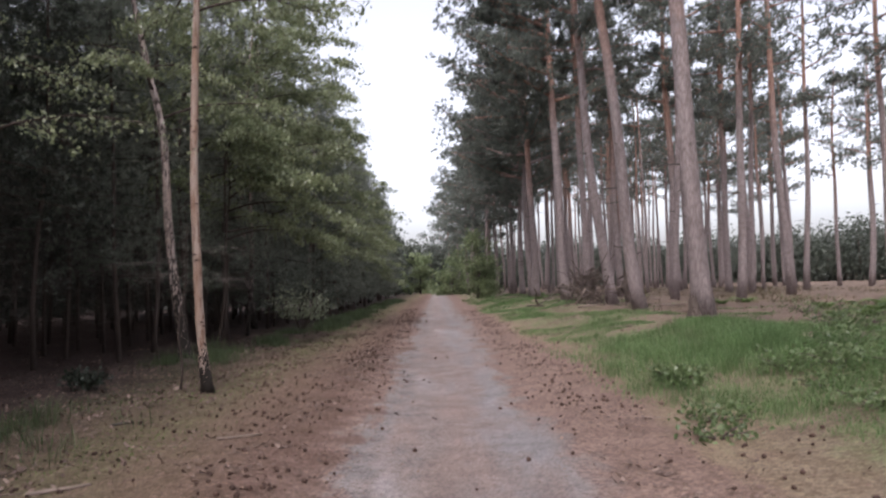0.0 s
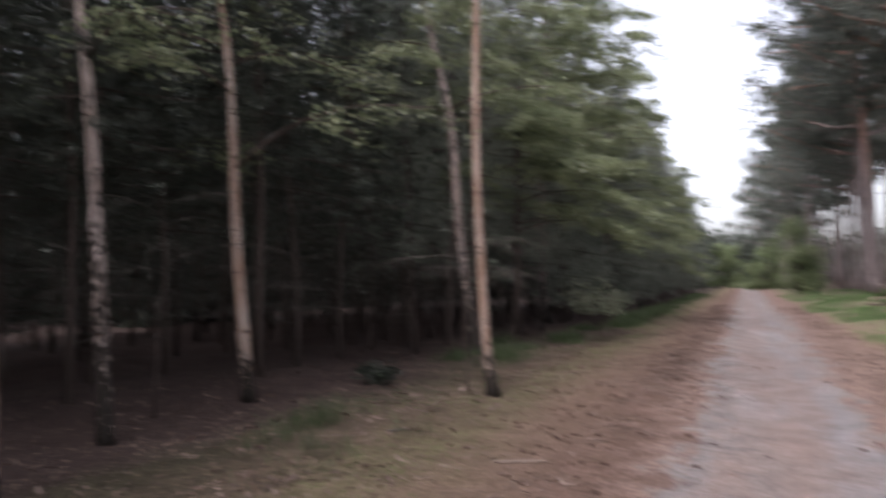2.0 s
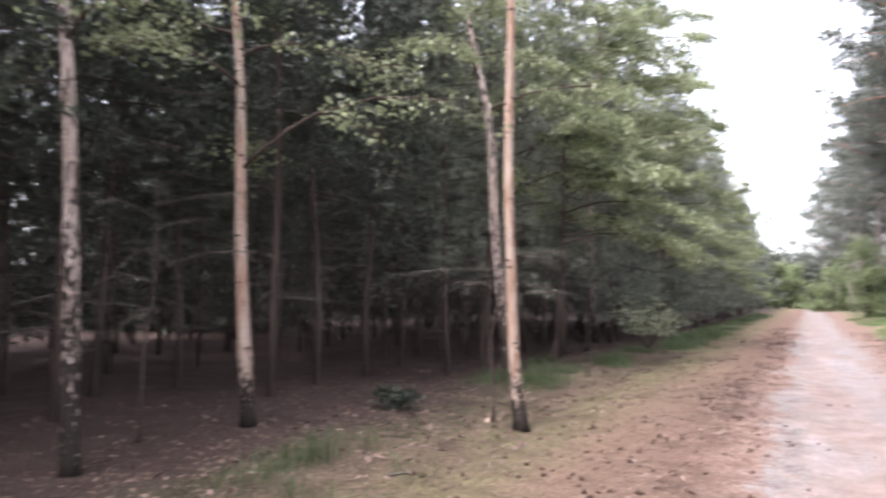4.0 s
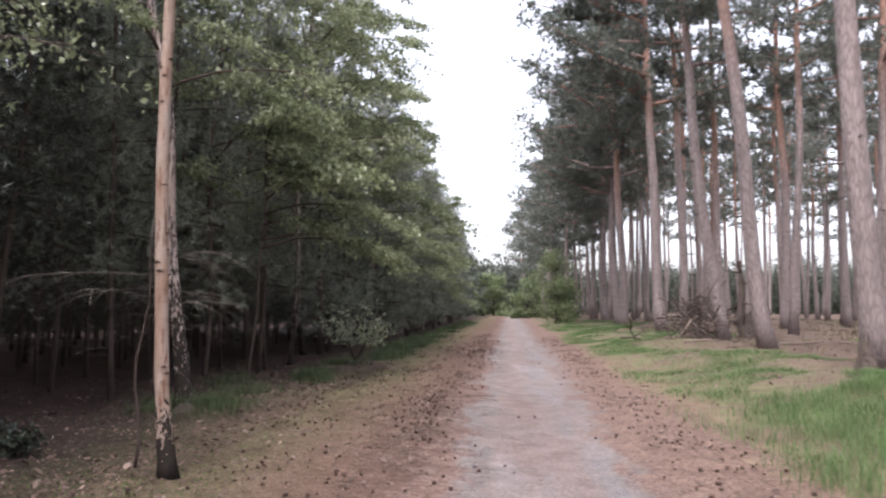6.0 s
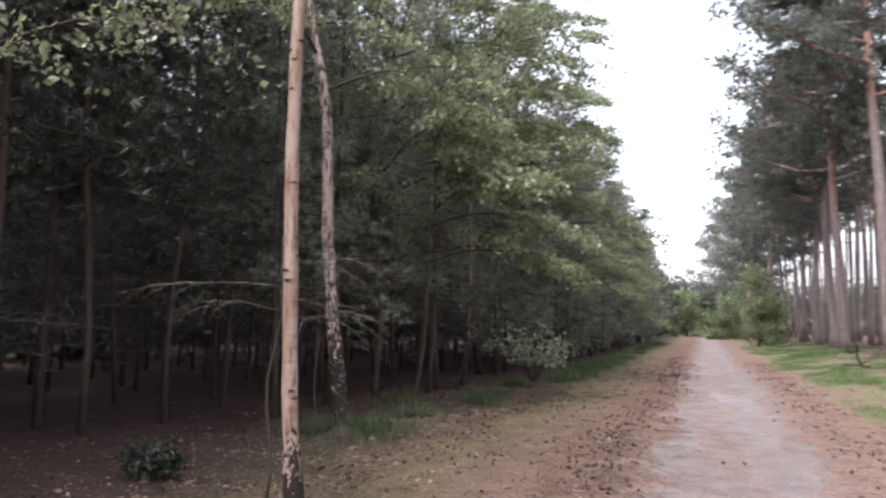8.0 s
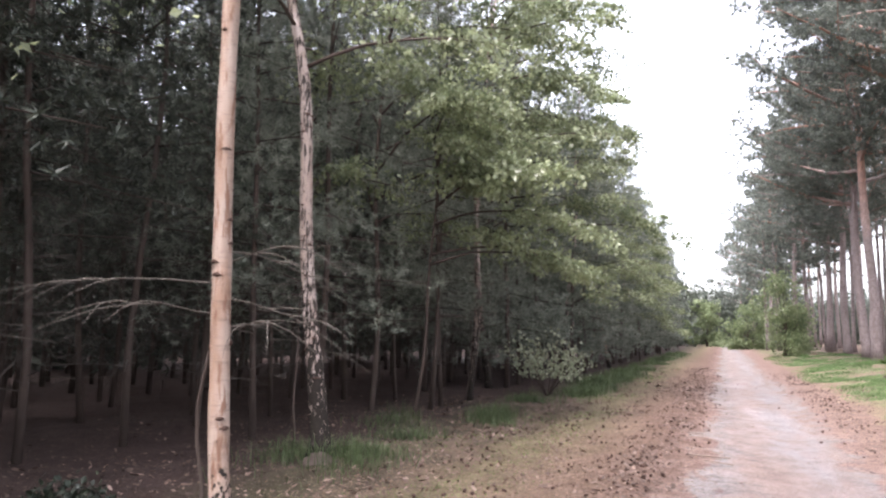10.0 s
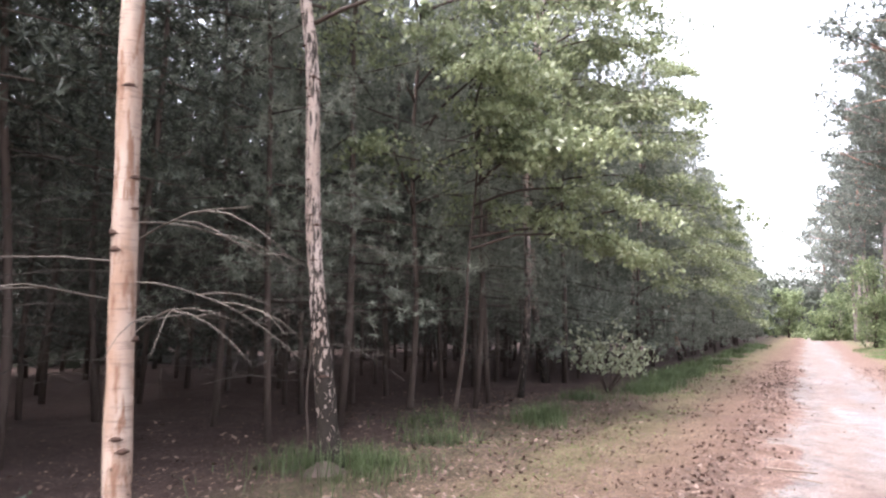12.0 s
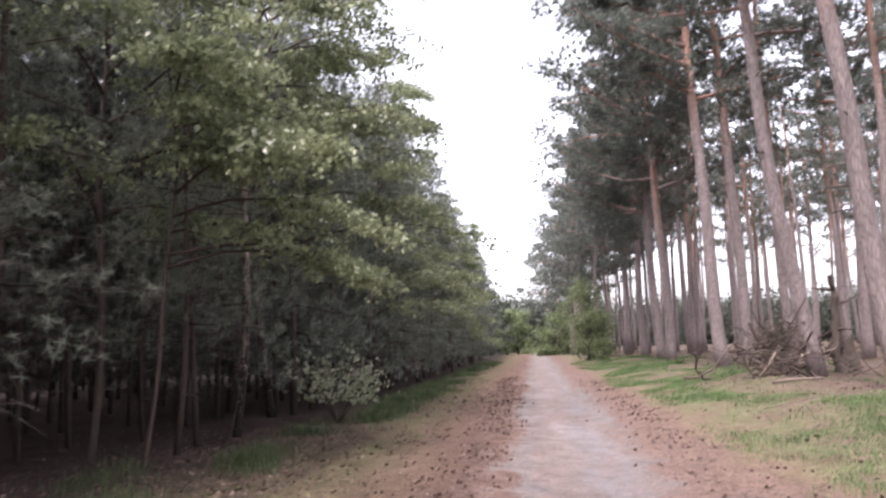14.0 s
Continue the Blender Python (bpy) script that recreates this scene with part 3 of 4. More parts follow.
for row in range(9):
    # rows start out of view behind the camera; that unseen stretch is added shade
    y = -9.0 if row > 0 else 23.0
    while y < (95 if row < 3 else 48):
        x = -5.6 - 1.7 * row + rng.uniform(-0.45, 0.45)
        if row == 0:
            x += 0.25 + 0.45 * np.sin(y * 0.4)
        if min((x - a) ** 2 + (y - b) ** 2 for a, b in taken) > 1.4 and not (x > -6.2 and 22.5 < y < 26.3):
            taken.append((x, y))
            near = row < 2 and y > 15.8
            far = y < 3 or y > 34 or row > 3
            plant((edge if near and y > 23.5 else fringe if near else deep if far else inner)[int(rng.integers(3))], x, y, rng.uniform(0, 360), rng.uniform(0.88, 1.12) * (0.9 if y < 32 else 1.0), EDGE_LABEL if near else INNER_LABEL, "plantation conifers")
        y += rng.uniform(1.5, 2.4) * (1 + max(0, y - 40) / 60)
for k in edge + fringe + inner + deep:
    remove_thing(k)

# birches along the dark edge
birch_tree(-2.64, 10.96, 10.5, (-0.2, 0.1), 0.07, BIRCH_PINK, "slender birch with peeling pinkish bark and blackened foot", 1, 5.2, 2.4, 3800, 0.03, None, 16, 0.09,
           ((0, 0), (0.5, -0.075), (1.0, -0.115), (1.7, -0.145), (2.5, -0.175), (3.2, -0.18), (4.3, -0.155), (6.0, -0.1), (10.5, -0.3)),
           ((0, 0.105), (0.15, 0.086), (0.45, 0.072), (0.7, 0.064), (1.5, 0.06), (3.0, 0.056), (6.0, 0.045), (10.5, 0.012)))
birch_tree(-4.3, 14.9, 10.5, (-0.9, 0.1), 0.088, BIRCH_WHITE, "bent white birch with black fissured lower trunk", 2, 4.6, 2.6, 6000, 0.04, None, 16, 0.09,
           ((0, 0), (0.8, -0.1), (1.6, -0.225), (2.4, -0.32), (3.2, -0.36), (4.1, -0.39), (4.9, -0.5), (5.6, -0.7), (7.5, -1.1), (10.5, -1.5)),
           ((0, 0.2), (0.12, 0.155), (0.35, 0.125), (1.0, 0.1), (2.0, 0.084), (4.0, 0.076), (6.0, 0.06), (10.5, 0.012)))
birch_tree(-5.5, 9.7, 10.0, (-0.9, 0.0), 0.085, BIRCH_PINK, "slender pale birch in front of dark conifers", 3, 3.0, 2.3, 4200, 0.07, None, 16, 0.07)
birch_tree(-5.45, 7.4, 10.0, (-1.4, 0.2), 0.085, BIRCH_WHITE, "white birch with mottled black lower trunk", 4, 3.7, 2.2, 3400, 0.07, None, 14, 0.07)
birch_tree(-4.12, 5.2, 11.0, (-0.2, 0.0), 0.095, BIRCH_PINK, "stout birch with peeling pinkish bark", 5, 5.0, 2.4, 3600, 0.03, None, 14, 0.07)
birch_tree(-5.83, 26.35, 12.5, (-0.3, 0.2), 0.1, BIRCH_WHITE, "leafy birch with curved stem and overhanging crown", 6, 3.4, 4.7, 21000, 0.04, -0.15, 30, 0.1,
           ((0, 0), (1.7, -0.25), (3.3, -0.36), (4.8, -0.4), (8.0, -0.2), (12.5, 0.2)))
birch_tree(-5.2, 22.8, 12.8, (0.9, 0.2), 0.08, BIRCH_WHITE, "tall leafy birch overhanging the verge", 12, 5.0, 3.3, 11000, 0.1, -0.1, 18, 0.1)
birch_tree(-4.8, 41.4, 10.5, (-2.3, 0.2), 0.095, BIRCH_PINK, "leaning birch at the forest edge", 7, 2.8, 2.6, 7000, 0.1, 0.0, 14, 0.10)
birch_tree(-6.2, 20.0, 11.5, (0.5, 0.2), 0.055, DARK_BARK, "leafy birch among dark conifers", 8, 3.2, 4.0, 14000, 0.1, -0.5, 20, 0.095)
birch_tree(-5.0, 19.3, 6.5, (0.15, 0.1), 0.034, DARK_BARK, "young leafy birch with bright hanging sprays", 13, 2.6, 2.6, 8500, 0.08, -0.3, 14, 0.1)
birch_tree(-5.4, 34.0, 11.5, (0.6, 0.2), 0.09, BIRCH_WHITE, "leafy birch at the forest edge", 9, 2.5, 3.4, 10000, 0.1, -0.1, 16, 0.095)
birch_tree(-5.4, 50.0, 10.5, (0.2, 0.2), 0.09, BIRCH_WHITE, "leafy birch at the forest edge", 10, 2.0, 2.8, 7000, 0.1, -0.1, 16, 0.12)
birch_tree(-5.2, 62.0, 10.5, (0.2, 0.2), 0.09, BIRCH_WHITE, "leafy birch at the forest edge", 11, 1.6, 2.8, 7000, 0.1, -0.1, 16, 0.13)


def far_tree(pieces_leaf, pieces_wood, x, y, h, r, rng, count, size):
    c = rng.normal(size=(count, 3))
    c = unit(c) * rng.uniform(0.55, 1.05, (count, 1))
    lump = 1 + 0.25 * np.sin(3 * c[:, :1] + x) * np.sin(4 * c[:, 1:2] + y) + 0.07 * rng.normal(size=(count, 1))
    c = c * lump * np.array([r, r, 0.54 * h]) + np.array([x, y, 0.46 * h + float(ground_z(x, y))])
    c[:, 2] = np.maximum(c[:, 2], float(ground_z(x, y)) + 0.2)
    pieces_leaf.append(needles(c, 1, size, size * 0.75, rng, 0.0))
    pieces_wood.append(tube(np.array([[x, y, -0.1], [x + 0.1, y, h * 0.4], [x, y, h * 0.8]]), [0.16, 0.12, 0.03], 6))


def woods(name, spots, label, seed, count, size):
    rng = np.random.default_rng(seed)
    a, b = [], []
    for x, y, h, r in spots:
        far_tree(a, b, x, y, h, r, rng, count, size)
    root = tagged(new(name), label, "trees", kind="stuff")
    tagged(part("foliage", mesh_of("foliage", *joined(a), FAR_LEAF), root), kind="stuff")
    tagged(part("trunks", mesh_of("trunks", *joined(b), DARK_BARK, True), root), kind="stuff")


rng = np.random.default_rng(9)
belt = []
for k in range(210):
    u = (k + rng.uniform(0, 1)) / 210
    a = radians(92 - 120 * u)
    d = 128 - 50 * u + rng.uniform(-6, 12)
    belt.append((6 + d * np.cos(a), 15 + d * np.sin(a) * 1.05, rng.uniform(6.5, 10.5), rng.uniform(2.8, 4.6)))
woods("far_woods", belt, "distant belt of mixed green trees beyond the grove", 1, 1100, 0.5)
left = []
for k in range(150):
    left.append((rng.uniform(-40, -21), rng.uniform(-15, 95), rng.uniform(10, 13), rng.uniform(2.2, 3)))
for k in range(60):
    left.append((rng.uniform(-24, -5.5), rng.uniform(96, 175), rng.uniform(10, 12), rng.uniform(2.0, 3)))
for k in range(40):
    left.append((rng.uniform(-8, 12), rng.uniform(128, 170), rng.uniform(8, 12), rng.uniform(2.4, 3.4)))
woods("deep_woods", left, "dense dark plantation fading into the distance", 2, 330, 0.7)
# never in view: added behind the camera to shut out low sky light
back = [(rng.uniform(-30, 40), rng.uniform(-45, -25), rng.uniform(10, 14), 3.2) for k in range(50)]
woods("back_woods", back, "unseen woods added to close off light behind", 3, 220, 0.8)


# ---- undergrowth and things on the ground ----
def wave(x, y, seed):
    r = np.random.default_rng(seed)
    v = 0
    for k in range(7):
        a, f, p = r.uniform(0, 6.28), r.uniform(0.5, 2.6), r.uniform(0, 6.28)
        v = v + np.sin(f * (np.cos(a) * x + np.sin(a) * y) + p)
    return v / 2.6


def grass_blades(x, y, height, width, rng, spread=0.95):
    """Bent blades, three triangles each."""
    n = len(x)
    z = ground_z(x, y) - 0.01
    base = np.stack([x, y, z], 1)
    az = rng.uniform(0, 6.28, n)
    d = np.stack([np.cos(az), np.sin(az), np.zeros(n)], 1)
    s = np.stack([-np.sin(az), np.cos(az), np.zeros(n)], 1) * width / 2
    h = (height * rng.uniform(0.5, 1.25, n))[:, None]
    b = rng.uniform(0.1, spread, (n, 1))
    up = np.array([[0, 0, 1.0]])
    mid = base + up * h * 0.6 + d * h * b * 0.4
    tip = base + up * h * (1.0 - 0.3 * b) + d * h * b * 1.3
    v = np.stack([base - s, base + s, mid + s * 0.8, mid - s * 0.8, tip], 1).reshape(-1, 3)
    f = []
    for i in range(n):
        k = 5 * i
        f += [(k, k + 1, k + 2, k + 3), (k + 3, k + 2, k + 4)]
    return v, f


def scatter_grass(name, label, count, box, chance, height, width, mat, seed):
    rng = np.random.default_rng(seed)
    x0, x1, y0, y1 = box
    x = rng.normal(0.5 * (x0 + x1), 0.3 * (x1 - x0), count * 6)
    y = y0 + (y1 - y0) * rng.uniform(0, 1, count * 6) ** 2.0
    keep = np.nonzero(rng.uniform(0, 1, len(x)) < chance(x, y))[0][:count]
    x, y = x[keep], y[keep]
    w = width * (1 + np.maximum(0, y - 14) / 14)
    tagged(new(name, mesh_of(name, *grass_blades(x, y, height(x, y), w[:, None], rng), mat)), label, "grass", kind="stuff")


def meadow_chance(x, y):
    lit = np.exp(-(((x - 7.4) / 2.2) ** 2 + ((y - 28) / 7.0) ** 2))
    p = smooth(2.3, 3.3, x + 0.5 * wave(x, y, 3) - 0.9 * smooth(10, 6, y)) * smooth(-0.3, 0.35, wave(x, y, 4) + 0.5 + 0.5 * smooth(18, 14, y) - 0.2 * np.maximum(0, x - 5.0) + 0.8 * np.exp(-(((x - 5.2) / 2.3) ** 2 + ((y - 12.8) / 3.6) ** 2))) * (1 - 0.95 * lit)
    return np.clip(p, 0, 1) * smooth(2.45, 3.0, x) * np.maximum(0.15 + 0.85 * smooth(-0.75, 0.0, wave(0.9 * x, 0.45 * y, 23)), 0.75 * smooth(18, 14, y) * smooth(3.2, 4.0, x))


def tall(x, y):
    t = np.exp(-(((x - 5.2) / 2.3) ** 2 + ((y - 12.8) / 3.6) ** 2))
    return (0.075 + 0.3 * t + 0.05 * (wave(x, y, 6) > 0.3)) * (0.45 + 0.8 * np.clip(0.5 + 0.5 * wave(2.6 * x, 2.6 * y, 22), 0, 1))


scatter_grass("meadow_grass", "fresh green meadow grass beside the sandy track", 150000, (2.2, 9.8, 2.0, 66.0), meadow_chance, tall, 0.006, GRASS, 1)
scatter_grass("dry_grass", "short straw-coloured dry grass along the track rims", 14000, (2.2, 12.0, 0.5, 42.0),
              lambda x, y: smooth(2.2, 3.0, x + 0.4 * wave(x, y, 8)) * 0.8 * smooth(2.4, 2.9, x), lambda x, y: 0.04 + 0 * x, 0.005, STRAW, 2)


scatter_grass("undergrowth", "brown and straw undergrowth on the grove floor", 16000, (7.0, 34.0, 10.0, 80.0),
              lambda x, y: smooth(-0.2, 0.5, wave(0.7 * x, 0.7 * y, 21)) * smooth(6.5, 8.0, x), lambda x, y: 0.17 + 0 * x, 0.012, STRAW, 5)


TUFTS = ((-4.2, 16.6), (-4.6, 14.9), (-3.8, 15.0), (-3.8, 19.9), (-3.9, 22.6), (-3.3, 28.5), (-3.1, 31.5), (-3.5, 8.3), (-2.8, 7.8), (-4.9, 18.2), (-3.2, 35.0), (-3.4, 25.5))


def verge_chance(x, y):
    p = 0.7 * np.exp(-((x + 3.3) / 0.5) ** 2) * smooth(-0.1, 0.5, wave(x, y, 11)) * smooth(20, 28, y)
    for a, b in TUFTS:
        p = p + (0.45 if b < 10 else 0.9) * np.exp(-(((x - a) / 0.38) ** 2 + ((y - b) / 0.6) ** 2)) * smooth(-0.6, 0.3, wave(3 * x, 3 * y, 12))
    return np.clip(p, 0, 1)


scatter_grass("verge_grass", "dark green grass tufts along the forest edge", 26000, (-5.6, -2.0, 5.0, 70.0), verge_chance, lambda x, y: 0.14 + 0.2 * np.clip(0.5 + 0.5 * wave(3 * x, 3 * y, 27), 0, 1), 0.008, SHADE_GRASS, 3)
scatter_grass("verge_moss", "thin olive grass and moss on the verge", 14000, (-4.2, -1.5, 1.0, 45.0),
              lambda x, y: 0.6 * smooth(-0.5, 0.6, wave(x, y, 13)) * smooth(-1.4, -2.2, x), lambda x, y: 0.035 + 0 * x, 0.008, FERN, 4)


def cone_mesh(rng):
    a = np.linspace(0, 6.283, 5, endpoint=False)
    v = [(0, 0, -0.028)]
    for z, r in ((-0.012, 0.021), (0.012, 0.018)):
        v += [(r * np.cos(q + z * 30) * 1.1, r * np.sin(q + z * 30), z) for q in a]
    v.append((0, 0, 0.032))
    f = [(0, 1 + (j + 1) % 5, 1 + j) for j in range(5)]
    f += [(1 + j, 1 + (j + 1) % 5, 6 + (j + 1) % 5, 6 + j) for j in range(5)]
    f += [(6 + j, 6 + (j + 1) % 5, 11) for j in range(5)]
    return np.array(v), f


def turned(v, rng, at, size):
    m = np.array(Euler(rng.uniform(0, 6.28, 3)).to_matrix())
    return v @ m.T * size + at


def scatter_cones():
    rng = np.random.default_rng(14)
    v0, f0 = cone_mesh(rng)
    out = []
    # strips: centre, spread, number
    for cx, sd, n in ((-0.75, 0.3, 480), (-1.9, 0.8, 620), (2.35, 0.35, 380), (0.8, 0.6, 32), (3.2, 0.6, 150), (7.5, 2.0, 80)):
        k = 0
        while k < n:
            x, y = rng.normal(cx, sd), 0.5 + 41 * rng.uniform() ** 1.4 + rng.normal(0, 0.7)
            if wave(1.6 * x, 1.2 * y, 15) + rng.normal(0, 0.6) < -0.1:
                continue
            k += 1
            out.append((turned(v0, rng, np.array([x, y, float(ground_z(x, y)) + 0.01]), rng.uniform(0.45, 1.1)), f0))
    tagged(new("pine_cones", mesh_of("pine_cones", *joined(out), CONE, True)), "dark fallen pine cones scattered over the sand", "pine cones", kind="stuff")


scatter_cones()


def scatter_litter():
    rng = np.random.default_rng(16)
    n = 52000
    zone = rng.choice(5, n, p=[0.24, 0.28, 0.1, 0.1, 0.28])
    x = np.where(zone == 0, rng.normal(-0.8, 0.4, n), np.where(zone == 1, -1.5 - abs(rng.normal(0, 3.2, n)), np.where(zone == 2, rng.normal(2.4, 0.45, n), np.where(zone == 3, rng.normal(7.2, 1.8, n), rng.normal(-2.2, 1.0, n)))))
    y = np.where(zone == 3, rng.normal(27, 7, n), np.where(zone == 4, 5 + 14 * rng.uniform(0, 1, n), -1 + 34 * rng.uniform(0, 1, n) ** 1.3 + rng.normal(0, 1, n)))
    c = np.stack([x, y, ground_z(x, y) + 0.012], 1)
    d = unit(np.stack([rng.normal(size=n), rng.normal(size=n), rng.normal(0, 0.22, n)], 1))
    s = unit(np.cross(d, np.array([[0, 0, 1.0]]) + rng.normal(0, 0.3, (n, 3))))
    ln = rng.uniform(0.012, 0.045, (n, 1))
    w = ln * rng.uniform(0.1, 0.34, (n, 1))
    v = np.stack([c - d * ln * 0.5, c + s * w, c + d * ln * 0.5, c - s * w], 1).reshape(-1, 3)
    tagged(new("leaf_litter", mesh_of("leaf_litter", v, np.arange(4 * n).reshape(-1, 4).tolist(), LITTER)), "brown needles, leaves and bark crumbs on the ground", "leaf litter", kind="stuff")


scatter_litter()


def scatter_flakes():
    """Bark flakes and curled dead leaves: irregular five-sided chips, bent along the middle."""
    rng = np.random.default_rng(17)
    n = 34000
    zone = rng.choice(5, n, p=[0.27, 0.2, 0.15, 0.28, 0.1])
    x = np.choose(zone, [rng.normal(-0.72, 0.27, n), rng.normal(-1.9, 0.8, n), rng.normal(2.3, 0.3, n), -2.6 - abs(rng.normal(0, 2.4, n)), rng.normal(6.8, 1.8, n)])
    y = np.choose(zone, [1.5 + 42 * rng.uniform(0, 1, n) ** 1.5, 1.5 + 34 * rng.uniform(0, 1, n) ** 1.4, 2 + 40 * rng.uniform(0, 1, n) ** 1.4, 4 + 20 * rng.uniform(0, 1, n), 17 + 15 * rng.uniform(0, 1, n)])
    keep = (wave(2.1 * x, 1.1 * y, 25) + 0.6 * wave(5 * x, 4 * y, 26) + rng.normal(0, 0.45, n) > -0.15) | (zone > 2)
    x, y = x[keep], y[keep]
    n = len(x)
    size = rng.uniform(0.006, 0.022, n) * (1 + 0.5 * (rng.uniform(0, 1, n) > 0.85)) * (1 + 0.012 * np.maximum(0, y - 12))
    turn, long = rng.uniform(0, 6.28, n), rng.uniform(0.9, 2.0, n)
    tilt = rng.normal(0, 0.28, (n, 2))
    pts = []
    for k in range(5):
        a = 6.2832 * k / 5 + rng.uniform(-0.35, 0.35, n)
        u, v = size * long * np.cos(a), size * np.sin(a) * rng.uniform(0.6, 1.1, n)
        h = 0.006 + 0.35 * abs(v) * rng.uniform(0, 1, n) + abs(tilt[:, 0]) * size * long + tilt[:, 0] * u + tilt[:, 1] * v
        px, py = x + u * np.cos(turn) - v * np.sin(turn), y + u * np.sin(turn) + v * np.cos(turn)
        pts.append(np.stack([px, py, ground_z(px, py) + np.maximum(h, 0.003)], 1))
    v = np.stack(pts, 1).reshape(-1, 3)
    tagged(new("bark_flakes", mesh_of("bark_flakes", v, np.arange(5 * n).reshape(-1, 5).tolist(), FLAKE)), "brown and pale bark flakes and dead leaves strewn over the sand", "leaf litter", kind="stuff")


scatter_flakes()


def stick(x, y, length, angle, radius, seed, mat=None):
    rng = np.random.default_rng(seed)
    s = np.linspace(-0.5, 0.5, 7) * length
    px = x + np.cos(angle) * s + rng.normal(0, 0.02 * length, 7)
    py = y + np.sin(angle) * s + rng.normal(0, 0.02 * length, 7)
    p = np.stack([px, py, ground_z(px, py) + radius * 0.8], 1)
    ob = new("stick", mesh_of("stick", *tube(p, np.linspace(radius, radius * 0.5, 7), 6, 0.12, rng), mat or WOOD, True))
    return tagged(ob, "dry fallen stick lying on the sandy ground", "stick", "fallen sticks")


stick(-0.1, 17.3, 0.5, 0.05, 0.016, 1)
stick(-1.29, 7.58, 0.42, 0.15, 0.016, 2)
stick(-2.16, 6.03, 0.45, 0.5, 0.02, 3)
stick(-2.75, 8.4, 0.22, 0.9, 0.014, 4, TWIG)
rng = np.random.default_rng(18)
for k in range(34):
    x, y = rng.choice([rng.normal(-0.8, 0.5), rng.normal(-2.4, 0.8), rng.normal(2.6, 0.4)]), 3.5 + 20 * rng.uniform() ** 1.3
    stick(x, y, rng.uniform(0.12, 0.4), rng.uniform(0, 3.14), rng.uniform(0.004, 0.01), 30 + k)
for k in range(16):
    stick(rng.uniform(4.5, 12), rng.uniform(21, 40), rng.uniform(0.4, 1.3), rng.uniform(0, 3.14), rng.uniform(0.012, 0.035), 80 + k)


def leafy_shrub(name, x, y, height, radius, count, size, mat, label, seed, stems=7, low=0.15, category="shrub"):
    """Stems from one foot with leaves round their ends."""
    rng = np.random.default_rng(seed)
    root = new(name)
    root.location = (x, y, float(ground_z(x, y)) - 0.02)
    pts = []
    for k in range(stems):
        ax = limb((0, 0, 0), 2.4 * k + rng.uniform(-0.5, 0.5), radius * rng.uniform(0.6, 1.1), height / radius * rng.uniform(0.8, 1.2), -0.3 * height / radius, rng, 7)
        part("stem", mesh_of("stem", *tube(ax, np.linspace(0.01 + 0.008 * height, 0.004, 7), 5), DARK_BARK, True), root)
        pts.append(ax[2:])
    c = np.concatenate(pts)
    c = c[rng.integers(0, len(c), count)] + rng.normal(0, 0.22 * radius, (count, 3))
    c = c[c[:, 2] > low * height]
    tagged(part("leaves", mesh_of("leaves", *leaves(c, size, rng, 0.2), mat), root), kind="stuff")
    return tagged(root, label, category)


leafy_shrub("holly_clump", -4.75, 11.8, 0.4, 0.28, 600, 0.06, HOLLY, "small dark evergreen clump on the forest floor", 1, 8)
leafy_shrub("rowan_shrub", -4.1, 25.7, 1.65, 1.0, 850, 0.115, PALE_LEAF, "pale-leaved shrub hanging out from the forest edge", 2, 9, 0.28)
leafy_shrub("bramble", 3.58, 9.9, 0.36, 0.3, 420, 0.075, BRAMBLE, "low dark bramble at the meadow's rim", 3, 8)
leafy_shrub("bramble", 3.0, 7.1, 0.15, 0.32, 240, 0.06, BRAMBLE, "low bramble sprawling on sandy ground", 4, 8)
leafy_shrub("bramble", 5.4, 9.4, 0.3, 0.45, 420, 0.07, BRAMBLE, "low bramble among dry grass", 5, 8)
leafy_shrub("bramble", 4.6, 7.4, 0.2, 0.4, 340, 0.06, BRAMBLE, "low bramble sprawling on sandy ground", 6, 8)


def round_bush(x, y, height, radius, count, size, label, seed):
    """A lumpy bush, leafy to the ground, on a short trunk."""
    rng = np.random.default_rng(seed)
    root = new("roadside_bush")
    root.location = (x, y, float(ground_z(x, y)) - 0.05)
    c = []
    for k in range(34):
        u = 0.04 + 0.9 * rng.uniform() ** 1.3
        a, r = rng.uniform(0, 6.28), radius * np.sqrt(1 - (1.6 * u - 0.55) ** 2 * 0.75) * rng.uniform(0.35, 0.95)
        o = np.array([r * np.cos(a), r * np.sin(a), height * u])
        c.append(o + rng.normal(0, 0.42, (count // 34, 3)) * np.array([1, 1, 0.7]))
        part("branch", mesh_of("branch", *tube(np.array([(0, 0, 0.3 + 0.4 * o[2]), 0.5 * o + np.array([0, 0, 0.3]), o]), [0.04, 0.025, 0.01], 4), DARK_BARK, True), root)
    part("trunk", mesh_of("trunk", *tube(np.array([(0, 0, 0), (0.1, 0, height * 0.4), (0, 0.1, height * 0.8)]), [0.14, 0.1, 0.03], 8), DARK_BARK, True), root)
    c = np.concatenate(c)
    c[:, 2] = np.maximum(c[:, 2], 0.15)
    tagged(part("leaves", mesh_of("leaves", *leaves(c, size, rng, 0.2), BUSH_LEAF), root), kind="stuff")
    tagged(root, label, "bush")


